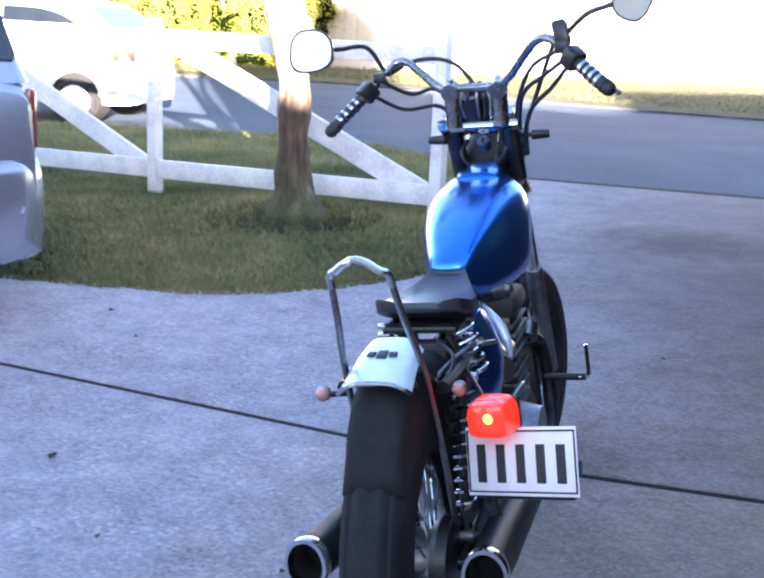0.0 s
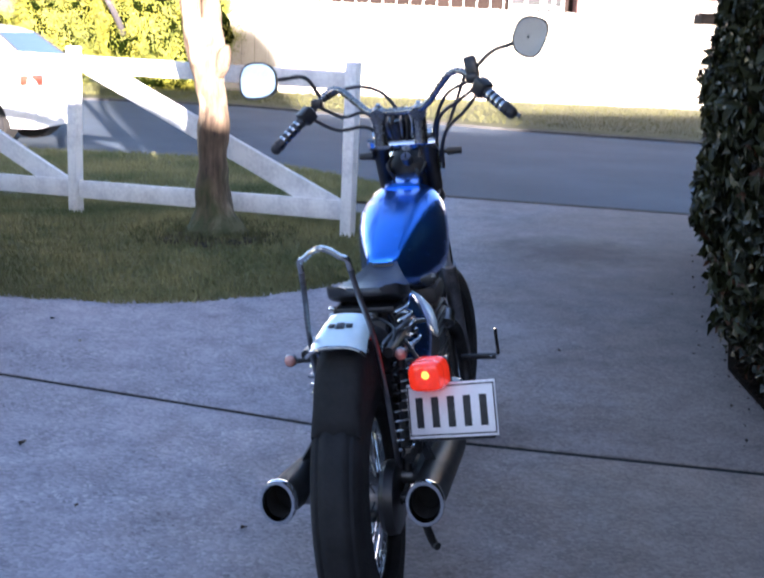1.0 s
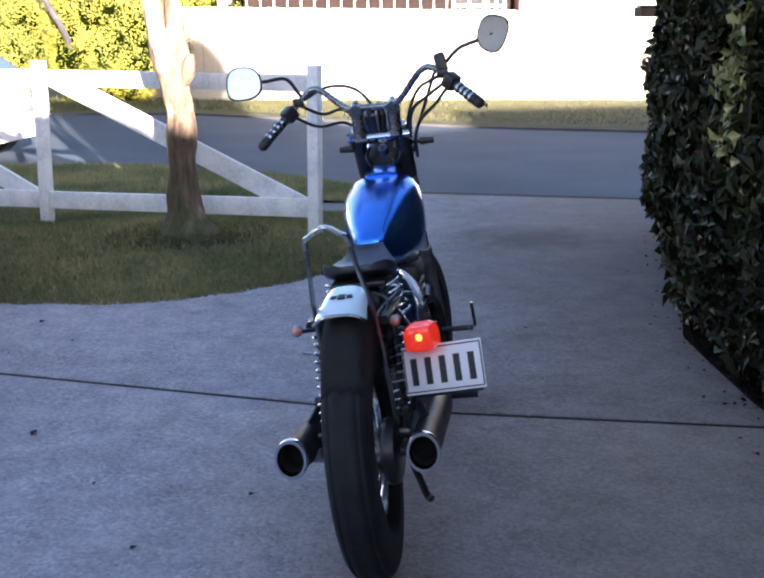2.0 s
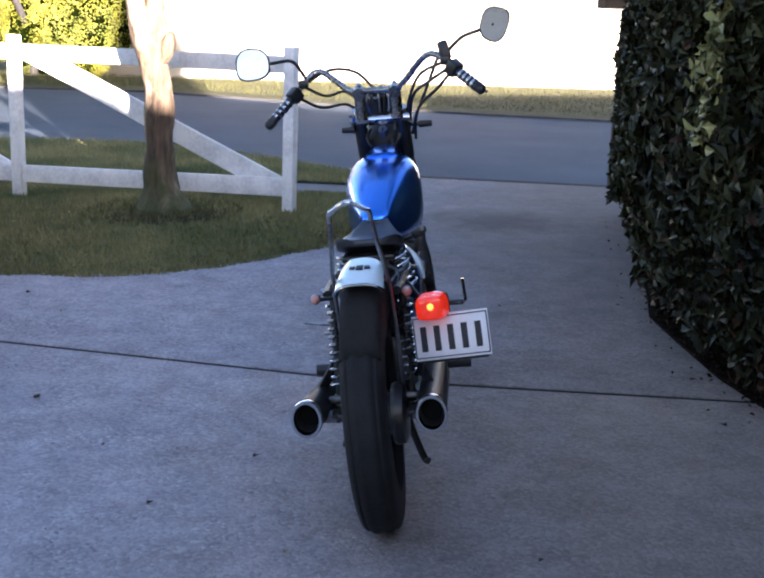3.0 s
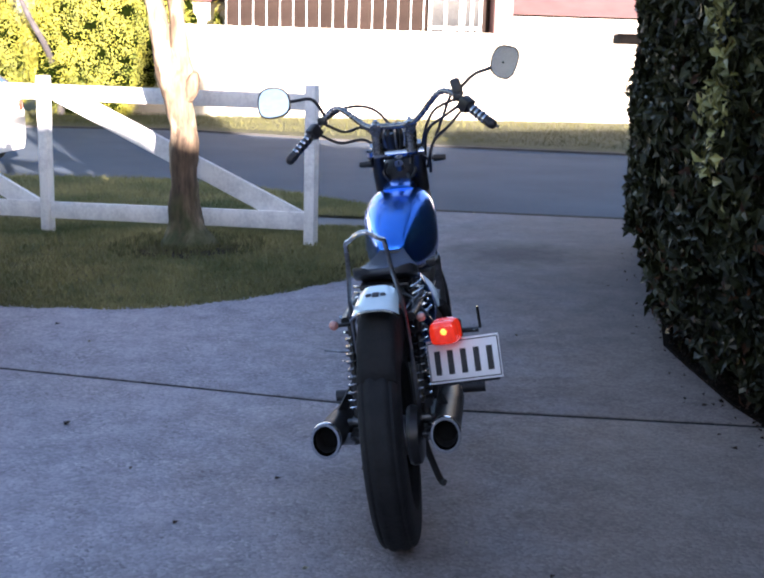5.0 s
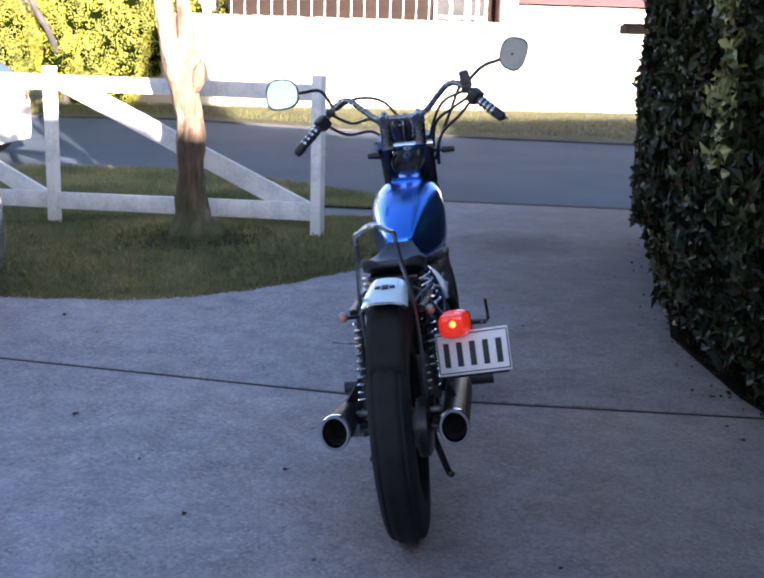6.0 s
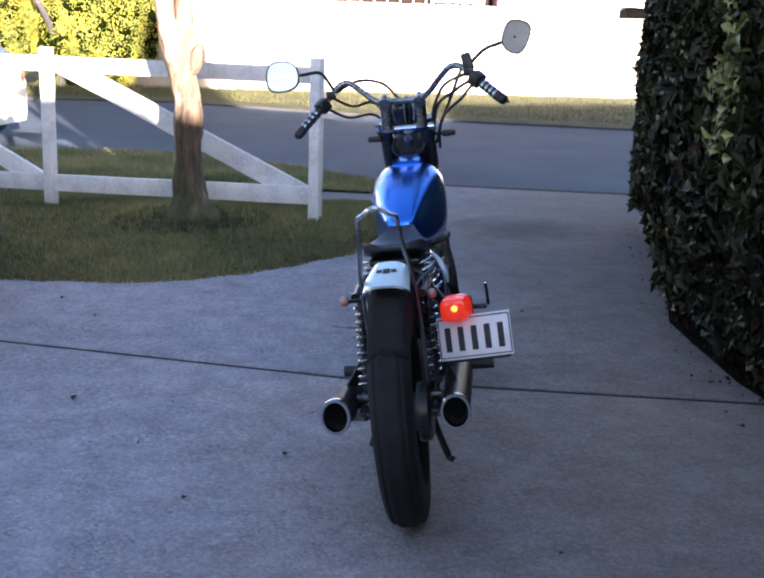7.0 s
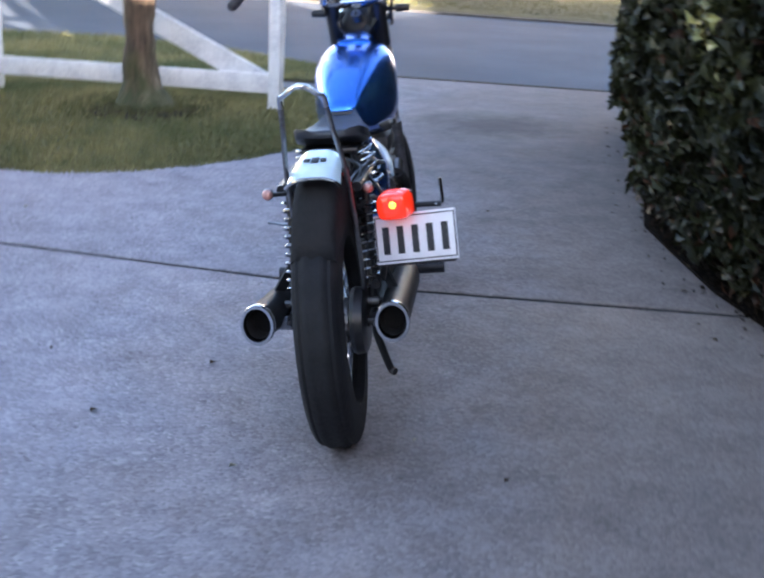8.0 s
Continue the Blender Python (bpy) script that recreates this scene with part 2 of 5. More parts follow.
M_MIRROR = surface("dusty_mirror_glass", (0.74, 0.74, 0.74), (0.86, 0.86, 0.86), 30, 0.12, metal=1.0)
M_PLATE = surface("plate_face", (0.82, 0.8, 0.82), (0.9, 0.88, 0.9), 20, 0.4)
M_INK = surface("plate_ink", (0.01, 0.01, 0.012), (0.03, 0.03, 0.035), 30, 0.5)
M_AMBER = surface("indicator_lens", (0.4, 0.16, 0.13), (0.55, 0.27, 0.23), 20, 0.15, coat=1.0)
M_SILVER = surface("silver_van_paint", (0.42, 0.44, 0.51), (0.48, 0.5, 0.57), 2, 0.24, metal=0.7, coat=0.8, fine=6, speckle=0.2)
M_WHITE = surface("white_car_paint", (0.7, 0.7, 0.7), (0.8, 0.8, 0.8), 3, 0.3, coat=0.8, fine=200)
M_REDLENS = surface("car_lamp_lens", (0.2, 0.02, 0.014), (0.32, 0.045, 0.025), 12, 0.15, coat=1.0)
M_TRIMBLK = surface("black_plastic", (0.015, 0.015, 0.016), (0.035, 0.035, 0.037), 20, 0.6)
M_SKYGLASS = surface("sloping_car_glass", (0.01, 0.012, 0.014), (0.02, 0.024, 0.027), 3, 0.03, metal=0.0, spec=1.0, coat=1.0)
M_CARGLASS = surface("car_glass", (0.004, 0.005, 0.006), (0.012, 0.014, 0.016), 3, 0.04, spec=1.0)


def lamp_lens(name, colour, strength):
    m = surface(name, tuple(c * 0.7 for c in colour), colour, 25, 0.2, coat=1.0)
    b = m.node_tree.nodes["Principled BSDF"]
    b.inputs["Emission Color"].default_value = (*colour, 1)
    b.inputs["Emission Strength"].default_value = strength
    return m


M_TAIL = lamp_lens("lit_tail_lens", (0.85, 0.035, 0.01), 0.06)
M_BULB = lamp_lens("tail_bulb", (1.0, 0.35, 0.04), 0.28)


# ---- mesh helpers ----
def mesh_of(name, bm, mats, smooth=None):
    bmesh.ops.recalc_face_normals(bm, faces=bm.faces)
    me = bpy.data.meshes.new(name)
    bm.to_mesh(me)
    bm.free()
    for m in mats if isinstance(mats, (list, tuple)) else [mats]:
        me.materials.append(m)
    if smooth:
        me.shade_smooth()
        me.set_sharp_from_angle(angle=radians(smooth))
    return me


def part(name, bm, material, parent, label="", smooth=35, at=None):
    ob = new(name, mesh_of(name, bm, material, smooth))
    ob.parent = parent
    if at is not None:
        ob.matrix_basis = at
    return tagged(ob, label)


def thing(name, bm, material, label, category, kind="", group="", at=None, smooth=35):
    ob = new(name, mesh_of(name, bm, material, smooth))
    if at is not None:
        ob.matrix_basis = at
    return tagged(ob, label, category, group, kind)


def base(name, at, label, category, group="", kind=""):
    ob = new(name)
    ob.empty_display_size = 0.1
    ob.matrix_basis = at
    return tagged(ob, label, category, group, kind)


def box(sx, sy, sz, m=None, bevel=0.0, bm=None):
    """A bevelled box round the origin of m; joins bm where given."""
    b = bmesh.new()
    bmesh.ops.create_cube(b, size=1.0)
    bmesh.ops.scale(b, vec=(sx, sy, sz), verts=b.verts)
    if bevel:
        bmesh.ops.bevel(b, geom=list(b.edges), offset=bevel, segments=2, affect="EDGES", profile=0.5)
    if m is not None:
        bmesh.ops.transform(b, matrix=m, verts=b.verts)
    return join(bm, b)


def join(a, b):
    if a is None:
        return b
    me = bpy.data.meshes.new("tmp")
    b.to_mesh(me)
    b.free()
    a.from_mesh(me)
    bpy.data.meshes.remove(me)
    return a


def between(p, q):
    """The pose at the middle of p and q whose z axis runs from p to q."""
    p, q = Vector(p), Vector(q)
    return Matrix.Translation((p + q) / 2) @ (q - p).to_track_quat("Z", "Y").to_matrix().to_4x4()


def rod(p, q, r, r2=None, n=12, bm=None):
    b = bmesh.new()
    bmesh.ops.create_cone(b, cap_ends=True, segments=n, radius1=r, radius2=r if r2 is None else r2, depth=(Vector(q) - Vector(p)).length)
    bmesh.ops.transform(b, matrix=between(p, q), verts=b.verts)
    return join(bm, b)


def ball(c, r, squash=(1, 1, 1), n=12, bm=None, m=None):
    b = bmesh.new()
    bmesh.ops.create_uvsphere(b, u_segments=n, v_segments=max(6, n * 2 // 3), radius=r)
    bmesh.ops.scale(b, vec=squash, verts=b.verts)
    bmesh.ops.transform(b, matrix=Matrix.Translation(c) @ (m or Matrix()), verts=b.verts)
    return join(bm, b)


def curve_points(pts, steps=6):
    """Catmull-Rom points through pts (tuples of any length)."""
    p = [np.array(v, float) for v in pts]
    p = [2 * p[0] - p[1]] + p + [2 * p[-1] - p[-2]]
    out = []
    for i in range(1, len(p) - 2):
        for k in range(steps):
            t = k / steps
            out.append(0.5 * (2 * p[i] + (p[i + 1] - p[i - 1]) * t + (2 * p[i - 1] - 5 * p[i] + 4 * p[i + 1] - p[i + 2]) * t * t
                              + (3 * p[i] - p[i - 1] - 3 * p[i + 1] + p[i + 2]) * t ** 3))
    out.append(p[-2])
    return out


def sweep(pts, r, n=10, steps=6, bm=None, closed_ends=True):
    """A tube along a smooth curve; pts are (x, y, z) or (x, y, z, radius)."""
    pts = [tuple(q) + (r,) if len(q) == 3 else tuple(q) for q in pts]
    line = curve_points(pts, steps) if steps > 1 else [np.array(q, float) for q in pts]
    b = bmesh.new()
    rings = []
    up = Vector((0.13, 0.29, 0.95)).normalized()
    for i, q in enumerate(line):
        a, c = line[max(0, i - 1)], line[min(len(line) - 1, i + 1)]
        way = Vector((c - a)[:3]).normalized()
        side = way.cross(up).normalized()
        up = side.cross(way).normalized()
        o = Vector(q[:3])
        rings.append([b.verts.new(o + float(q[3]) * (math.cos(w) * side + math.sin(w) * up)) for w in (2 * math.pi * k / n for k in range(n))])
    for u, v in zip(rings, rings[1:]):
        for k in range(n):
            b.faces.new((u[k], u[(k + 1) % n], v[(k + 1) % n], v[k]))
    if closed_ends:
        b.faces.new(rings[0][::-1])
        b.faces.new(rings[-1])
    return join(bm, b)


def loft(sections, cap=True, bm=None):
    """Joins rings of equally many points into a skin."""
    b = bmesh.new()
    rings = [[b.verts.new(p) for p in s] for s in sections]
    n = len(rings[0])
    for u, v in zip(rings, rings[1:]):
        for k in range(n):
            b.faces.new((u[k], u[(k + 1) % n], v[(k + 1) % n], v[k]))
    if cap:
        b.faces.new(rings[0][::-1])
        b.faces.new(rings[-1])
    return join(bm, b)


def spin(profile, n=48, m=None, bm=None, closed=True):
    """A ring turned about the x axis; profile: (x, radius), a closed outline."""
    b = bmesh.new()
    rings = []
    for k in range(n):
        w = 2 * math.pi * k / n
        rings.append([b.verts.new((x, r * math.cos(w), r * math.sin(w))) for x, r in profile])
    for k in range(n):
        u, v = rings[k], rings[(k + 1) % n]
        for i in range(len(profile) if closed else len(profile) - 1):
            j = (i + 1) % len(profile)
            b.faces.new((u[i], u[j], v[j], v[i]))
    if m is not None:
        bmesh.ops.transform(b, matrix=m, verts=b.verts)
    return join(bm, b)


def slab(corners, z0, z1, bm=None, bevel=0.0):
    """A flat slab over a polygon of (x, y)."""
    b = bmesh.new()
    f = b.faces.new([b.verts.new((x, y, z1)) for x, y in corners])
    if f.normal.z < 0:
        bmesh.ops.reverse_faces(b, faces=[f])
    r = bmesh.ops.extrude_face_region(b, geom=[f])
    for v in r["geom"]:
        if isinstance(v, bmesh.types.BMVert):
            v.co.z = z0
    bmesh.ops.recalc_face_normals(b, faces=b.faces)
    if bevel:
        top = [e for e in b.edges if all(abs(v.co.z - z1) < 1e-5 for v in e.verts)]
        bmesh.ops.bevel(b, geom=top, offset=bevel, segments=2, affect="EDGES", profile=0.5)
    return join(bm, b)


def leaves(name, places, normals, size, material, parent=None, fold=0.25, rng=None, length=1.8):
    """Many folded leaves, each four triangles, as one mesh."""
    n = len(places)
    rng = rng or np.random.default_rng(3)
    nor = normals / np.linalg.norm(normals, axis=1, keepdims=True)
    t = rng.normal(size=(n, 3))
    t[:, 2] -= 0.6
    t -= (t * nor).sum(1, keepdims=True) * nor
    t /= np.linalg.norm(t, axis=1, keepdims=True)
    s = np.cross(nor, t)
    z = (size * rng.uniform(0.6, 1.3, n))[:, None]
    base_, tip = places - t * z * length / 2, places + t * z * length / 2 - nor * z * 0.25
    left, right = places + s * z * 0.5 + nor * z * fold, places - s * z * 0.5 + nor * z * fold
    verts = np.stack([base_, left, tip, right, places + nor * z * 0.02], 1).reshape(-1, 3)
    i = np.arange(n)[:, None] * 5
    tris = np.concatenate([i + np.array([[0, 4, 1]]), i + np.array([[1, 4, 2]]), i + np.array([[2, 4, 3]]), i + np.array([[3, 4, 0]])])
    me = bpy.data.meshes.new(name)
    me.from_pydata(verts.tolist(), [], tris.tolist())
    me.materials.append(material)
    ob = new(name, me)
    ob.parent = parent
    return ob


# ---- ground ----
def near_edge(x):
    """The street's near border: it swings away from the driveway's mouth along the verge."""
    if x > 1.2:
        return 10.12 - 0.27 * x
    t = min(1.0, (1.2 - x) / 2.8)
    return 9.796 + (2.5 + 0.06 * max(0.0, -1.6 - x)) * (1 - (1 - t) ** 2)


def far_edge(x):
    return float(np.interp(x, (-60, -1.1, -0.3, 3.5, 6.6, 24), (24.5, 21.75, 21.2, 18.35, 17.05, 9.6)))


def lawn_edge(x):
    """The rounded border between lawn and driveway."""
    k = float(np.interp(x, (-9, -1.8, -1.3, -0.95, -0.7, -0.45, -0.1, 0.2, 0.5, 0.7, 0.93), (6.3, 5.55, 5.46, 5.41, 5.42, 5.52, 5.72, 5.96, 6.24, 6.55, 7.0)))
    return k + 0.025 * noise.noise((x * 2.6, 0.3, 0)) + 0.02 * noise.noise((x * 9, 0.7, 0))


def rise(x, y):
    return 0.12 * math.exp(-((x + 0.2) ** 2 / 2.6 + (y - 7.1) ** 2 / 1.3)) + 0.012 * noise.noise((x * 1.7, y * 1.7, 0))


b = bmesh.new()
bmesh.ops.create_grid(b, x_segments=8, y_segments=8, size=900)
thing("ground", b, M_GRASS, "rough grassy ground reaching to the horizon", "ground", kind="structure", at=pose(0, 0, -0.1))

near_line = [(x, near_edge(x)) for x in (-60, -20, -6, -3, -1.6, -1.1, -0.6, -0.1, 0.3, 0.7, 1.0, 1.2, 8, 14, 20)]
far_line = [(x, far_edge(x)) for x in (20, 14, 6.6, 3.5, -0.3, -1.1, -20, -60)]
thing("road", slab(near_line + far_line, -0.09, -0.03), M_ASPHALT, "pale grey worn asphalt street in the shade", "road", kind="structure")

# the driveway: big exposed-aggregate slabs with a saw cut between them
def mouth(x):
    """Where the driveway's concrete ends at the street."""
    return 10.2 - 0.3 * x


def joint(x):
    return 3.545 - 0.43 * x if x < 0.25 else 3.4375 - 0.26 * (x - 0.25)


drive = thing("driveway", slab([(-9, -9), (6, -9), (6, mouth(6) - 0.3), (4.6, mouth(4.6) + 0.02), (1.15, mouth(1.15) + 0.02), (0.9, 8.2), (0.5, 7.6), (-9, 7.6)], -0.095, -0.055), M_JOINT,
              "worn exposed-aggregate concrete driveway with dark joints", "driveway", kind="structure")
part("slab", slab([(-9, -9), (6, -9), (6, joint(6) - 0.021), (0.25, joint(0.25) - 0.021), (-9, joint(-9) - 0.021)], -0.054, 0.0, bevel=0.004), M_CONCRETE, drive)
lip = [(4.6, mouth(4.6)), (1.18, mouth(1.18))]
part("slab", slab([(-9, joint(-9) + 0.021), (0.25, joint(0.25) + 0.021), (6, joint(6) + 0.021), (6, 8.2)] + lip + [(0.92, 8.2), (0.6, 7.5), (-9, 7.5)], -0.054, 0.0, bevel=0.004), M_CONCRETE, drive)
part("joint_filler", slab([(-9, joint(-9) - 0.0205), (0.25, joint(0.25) - 0.0205), (6, joint(6) - 0.0205), (6, joint(6) + 0.0205), (0.25, joint(0.25) + 0.0205), (-9, joint(-9) + 0.0205)], -0.05, -0.006), M_JOINT, drive, "dark dirt-filled joint")
part("gutter", slab([(1.18, mouth(1.18) + 0.004), (7, mouth(7) + 0.004), (7, mouth(7) + 0.13), (1.18, mouth(1.18) + 0.13)], -0.06, 0.002), M_JOINT, drive, "dark gutter")

# the lawn with its low mound round the tree
def sheet(x0, x1, nx, low, high, ny, height):
    b = bmesh.new()
    rows = []
    for i in range(nx + 1):
        x = x0 + (x1 - x0) * i / nx
        a, c = low(x), high(x)
        rows.append([b.verts.new((x, a + (c - a) * j / ny, height(x, a + (c - a) * j / ny, min(j, ny - j) / ny * abs(c - a)))) for j in range(ny + 1)])
    for u, v in zip(rows, rows[1:]):
        for j in range(ny):
            b.faces.new((u[j], v[j], v[j + 1], u[j + 1]))
    return b


def lawn_top(x):
    return 8.45 - 0.27 * x


def lawn_height(x, y, inside):
    k = min(1.0, inside / 0.12)
    return -0.01 + (0.03 + rise(x, y)) * k


LAWN_END = 0.93
lawn = thing("lawn", sheet(-9, LAWN_END, 150, lawn_edge, lambda x: max(lawn_edge(x) + 0.02, lawn_top(x)), 36, lawn_height), M_GRASS,
             "short patchy green and brown lawn with a low mound", "lawn", kind="structure", smooth=60)
thing("footpath", slab([(-30, lawn_top(-30)), (0.905, lawn_top(0.905)), (1.085, lawn_top(1.085) + 0.9), (-30, lawn_top(-30) + 0.9)], -0.08, 0.004, bevel=0.01), M_FOOTPATH,
      "narrow grey concrete footpath behind the fence", "footpath", kind="structure")
verge = thing("verge", sheet(-40, 1.2, 120, lambda x: lawn_top(x) + 0.9, lambda x: near_edge(x), 4, lambda x, y, i: 0.02 + 0.01 * noise.noise((x * 3, y * 3, 2))), M_GRASS,
              "strip of mown grass beside the street", "verge", kind="structure", smooth=60)
thing("far_verge", sheet(-40, 24, 200, far_edge, lambda x: max(far_edge(x) + 0.5, 26.6), 10, lambda x, y, i: 0.0 + 0.05 * min(1, i) + 0.02 * noise.noise((x, y, 5))), M_FARTURF,
      "sunlit mown verge across the street", "verge", kind="structure", smooth=60)
b = None
for x in range(-30, 24):
    p, q = (x, far_edge(x)), (x + 1, far_edge(x + 1))
    b = join(b, slab([(p[0], p[1] - 0.12), (q[0], q[1] - 0.12), (q[0], q[1] + 0.02), (p[0], p[1] + 0.02)], -0.06, 0.008))
thing("far_kerb", b, M_KERB, "low grey concrete kerb across the street", "kerb", kind="structure")


def blades(name, count, x0, x1, low, high, height, tall, seed, host):
    rng = np.random.default_rng(seed)
    x = rng.uniform(x0, x1, count)
    lo = np.array([low(v) for v in x])
    hi = np.array([high(v) for v in x])
    y = lo + (hi - lo) * rng.random(count)
    z = np.array([height(a, c, min(c - l, h - c)) for a, c, l, h in zip(x, y, lo, hi)])
    p = np.stack([x, y, z], 1)
    if name == "lawn_grass":
        p = p[[math.hypot((a + 0.55) / 0.44, (c - 6.7) / 0.34) + 0.5 * noise.noise((a * 7, c * 7, 0)) > rng.uniform(0.55, 1.1) for a, c in zip(x, y)]]
        count = len(p)
    w = rng.uniform(0, 2 * math.pi, count)
    side = np.stack([np.cos(w), np.sin(w), 0 * w], 1) * rng.uniform(0.003, 0.007, count)[:, None]
    tip = p + np.stack([rng.normal(0, 0.4, count), rng.normal(0, 0.4, count), np.ones(count)], 1) * (tall * rng.uniform(0.4, 1.3, count))[:, None]
    verts = np.stack([p - side, p + side, tip], 1).reshape(-1, 3)
    me = bpy.data.meshes.new(name)
    me.from_pydata(verts.tolist(), [], np.arange(count * 3).reshape(-1, 3).tolist())
    me.materials.append({"tree_tufts": M_TUFT, "far_grass": M_FARBLADE}.get(name, M_BLADE))
    ob = new(name, me)
    return tagged(ob, "short uneven grass blades growing over " + host, "grass", kind="stuff")


blades("lawn_grass", 80000, -4.5, LAWN_END, lawn_edge, lambda x: max(lawn_edge(x) + 0.05, lawn_top(x)), lawn_height, 0.035, 5, "the lawn")
def round_foot(x, r=0.4):
    return math.sqrt(max(0.0, r * r - (x + 0.56) ** 2))


blades("edge_grass", 6000, -4.5, 0.9, lambda x: lawn_edge(x) - 0.05 - 0.04 * noise.noise((x * 6, 0, 0)), lambda x: lawn_edge(x) + 0.1, lambda x, y, i: 0.0, 0.028, 15, "the edge of the driveway")
for r, count, tall, seed in ((0.2, 350, 0.05, 12), (0.33, 600, 0.05, 13), (0.55, 1300, 0.05, 14)):
    blades("tree_tufts", count, -0.56 - r, -0.56 + r, lambda x: 6.78 - 0.7 * round_foot(x, r), lambda x: 6.83 + round_foot(x, r), lambda x, y, i: lawn_height(x, y, 1.0), tall, seed, "the tree's foot")
def earth_height(x, y, inside):
    return lawn_height(x, y, 1.0) + 0.012 * min(1.0, inside / 0.05) - 0.008 + 0.012 * noise.noise((x * 11, y * 11, 4))


thing("tree_soil", sheet(-0.93, -0.15, 28, lambda x: 6.74 - 0.3 * math.sqrt(max(0.0, 1 - ((x + 0.54) / 0.4) ** 2)) - 0.05 * noise.noise((x * 8, 0, 0)), lambda x: 6.95, 16, earth_height), M_EARTH,
      "bare mossy dark earth round the tree's foot", "soil", kind="structure", smooth=60)
blades("verge_grass", 40000, -7, 1.2, lambda x: lawn_top(x) + 0.9, near_edge, lambda x, y, i: 0.02, 0.05, 6, "the verge")
blades("far_grass", 30000, -12, 12, far_edge, lambda x: max(far_edge(x) + 0.5, 26.0), lambda x, y, i: 0.06, 0.07, 7, "the far verge")


# fallen leaves and crumbs on the concrete
def fallen_leaf(x, y, size, yaw, dark):
    b = bmesh.new()
    ring = [b.verts.new((size * math.cos(a) * (1 + 0.25 * math.cos(a)), size * 0.55 * math.sin(a), 0.004 + 0.006 * abs(math.sin(a)) + 0.003 * math.cos(3 * a))) for a in (2 * math.pi * k / 10 for k in range(10))]
    mid = b.verts.new((0, 0, 0.003))
    for k in range(10):
        b.faces.new((mid, ring[k], ring[(k + 1) % 10]))
    bmesh.ops.solidify(b, geom=list(b.faces), thickness=0.0015)
    thing("fallen_leaf", b, M_TWIG if dark else M_DRYLEAF, "small dry curled leaf lying on the concrete", "leaf", group="fallen leaves", at=pose(x, y, 0.0015, 0, 0, yaw))


for x, y, size, yaw, dark in ((-1.04, 4.6, 0.012, 20, False), (-1.005, 3.28, 0.02, 70, True), (-0.165, 1.88, 0.011, 0, False), (-0.55, 2.25, 0.012, 40, True), (-0.2, 2.6, 0.012, 10, True), (-0.72, 2.75, 0.011, 80, True), (0.55, 1.75, 0.01, 33, True), (0.35, 2.0, 0.009, 61, False), (-1.25, 5.0, 0.016, 15, True), (1.25, 4.6, 0.014, 110, True), (1.62, 2.75, 0.014, 140, True), (1.75, 3.3, 0.016, 12, True), (1.8, 3.8, 0.016, 66, True), (2.2, 9.45, 0.02, 0, False)):
    fallen_leaf(x, y, size, yaw, dark)


# ---- white paddock fence ----
POST_R, POST_L = Vector((0.325, 6.86, 0.0)), Vector((-1.685, 8.02, 0.0))
STEP = POST_L - POST_R
fence = base("paddock_fence", Matrix(), "white painted timber fence with diagonal braces, standing in the lawn", "fence")
FENCE_YAW = math.degrees(math.atan2(STEP.y, STEP.x))
posts = [POST_R + STEP * k for k in range(4)]
LOW, TOP = [0.303, 0.228, 0.16, 0.1], [1.163, 1.16, 1.16, 1.16]
for k, p in enumerate(posts):
    part("post", box(0.082, 0.082, 1.42, bevel=0.006), M_PAINT, fence, at=pose(p.x, p.y, 0.575 if k else 0.575, 0, 0, FENCE_YAW))
for k in range(3):
    a, c = posts[k], posts[k + 1]
    d = STEP.normalized() * 0.043
    for name, za, zc in (("bottom_rail", LOW[k], LOW[k + 1]), ("top_rail", TOP[k], TOP[k + 1])):
        p, q = Vector((*(a + d).xy, za)), Vector((*(c - d).xy, zc))
        turn = Matrix.Translation((p + q) / 2) @ (q - p).to_track_quat("X", "Z").to_matrix().to_4x4()
        part(name, box((q - p).length, 0.036, 0.132 if name == "bottom_rail" else 0.118, bevel=0.005), M_PAINT, fence, at=turn)
    # the brace: cut upright against both posts, its ends flush with the rails' outer edges
    side, out = STEP.normalized(), Vector((STEP.y, -STEP.x, 0)).normalized()
    b = bmesh.new()
    reach = STEP.length - 0.088
    low, high = LOW[k] - 0.03, 1.185
    ring = []
    for u, z in ((0, low - 0.081), (0, low + 0.081), (reach, high + 0.081), (reach, high - 0.081)):
        ring.append((side * (u + 0.044) + Vector((0, 0, z))))
    for v in (0.0195, 0.056):
        for p in ring:
            b.verts.new(a + p + out * v)
    b.verts.ensure_lookup_table()
    for f in ((0, 1, 2, 3), (7, 6, 5, 4), (0, 4, 5, 1), (1, 5, 6, 2), (2, 6, 7, 3), (3, 7, 4, 0)):
        b.faces.new([b.verts[i] for i in f])
    bmesh.ops.recalc_face_normals(b, faces=b.faces)
    for z, up in ((LOW[k] - 0.058, -1), (TOP[k] + 0.054, 1)):
        cut = bmesh.ops.bisect_plane(b, geom=list(b.verts) + list(b.edges) + list(b.faces), plane_co=(0, 0, z), plane_no=(0, 0, up), clear_outer=True)
        bmesh.ops.holes_fill(b, edges=[e for e in b.edges if len(e.link_faces) == 1])
    bmesh.ops.bevel(b, geom=list(b.edges), offset=0.004, segments=1, affect="EDGES")
    part("brace", b, M_PAINT, fence)

# ---- tree on the lawn ----
tree = base("garden_tree", pose(-0.585, 6.92, 0), "pale-barked garden tree with a forked trunk on the lawn", "tree")


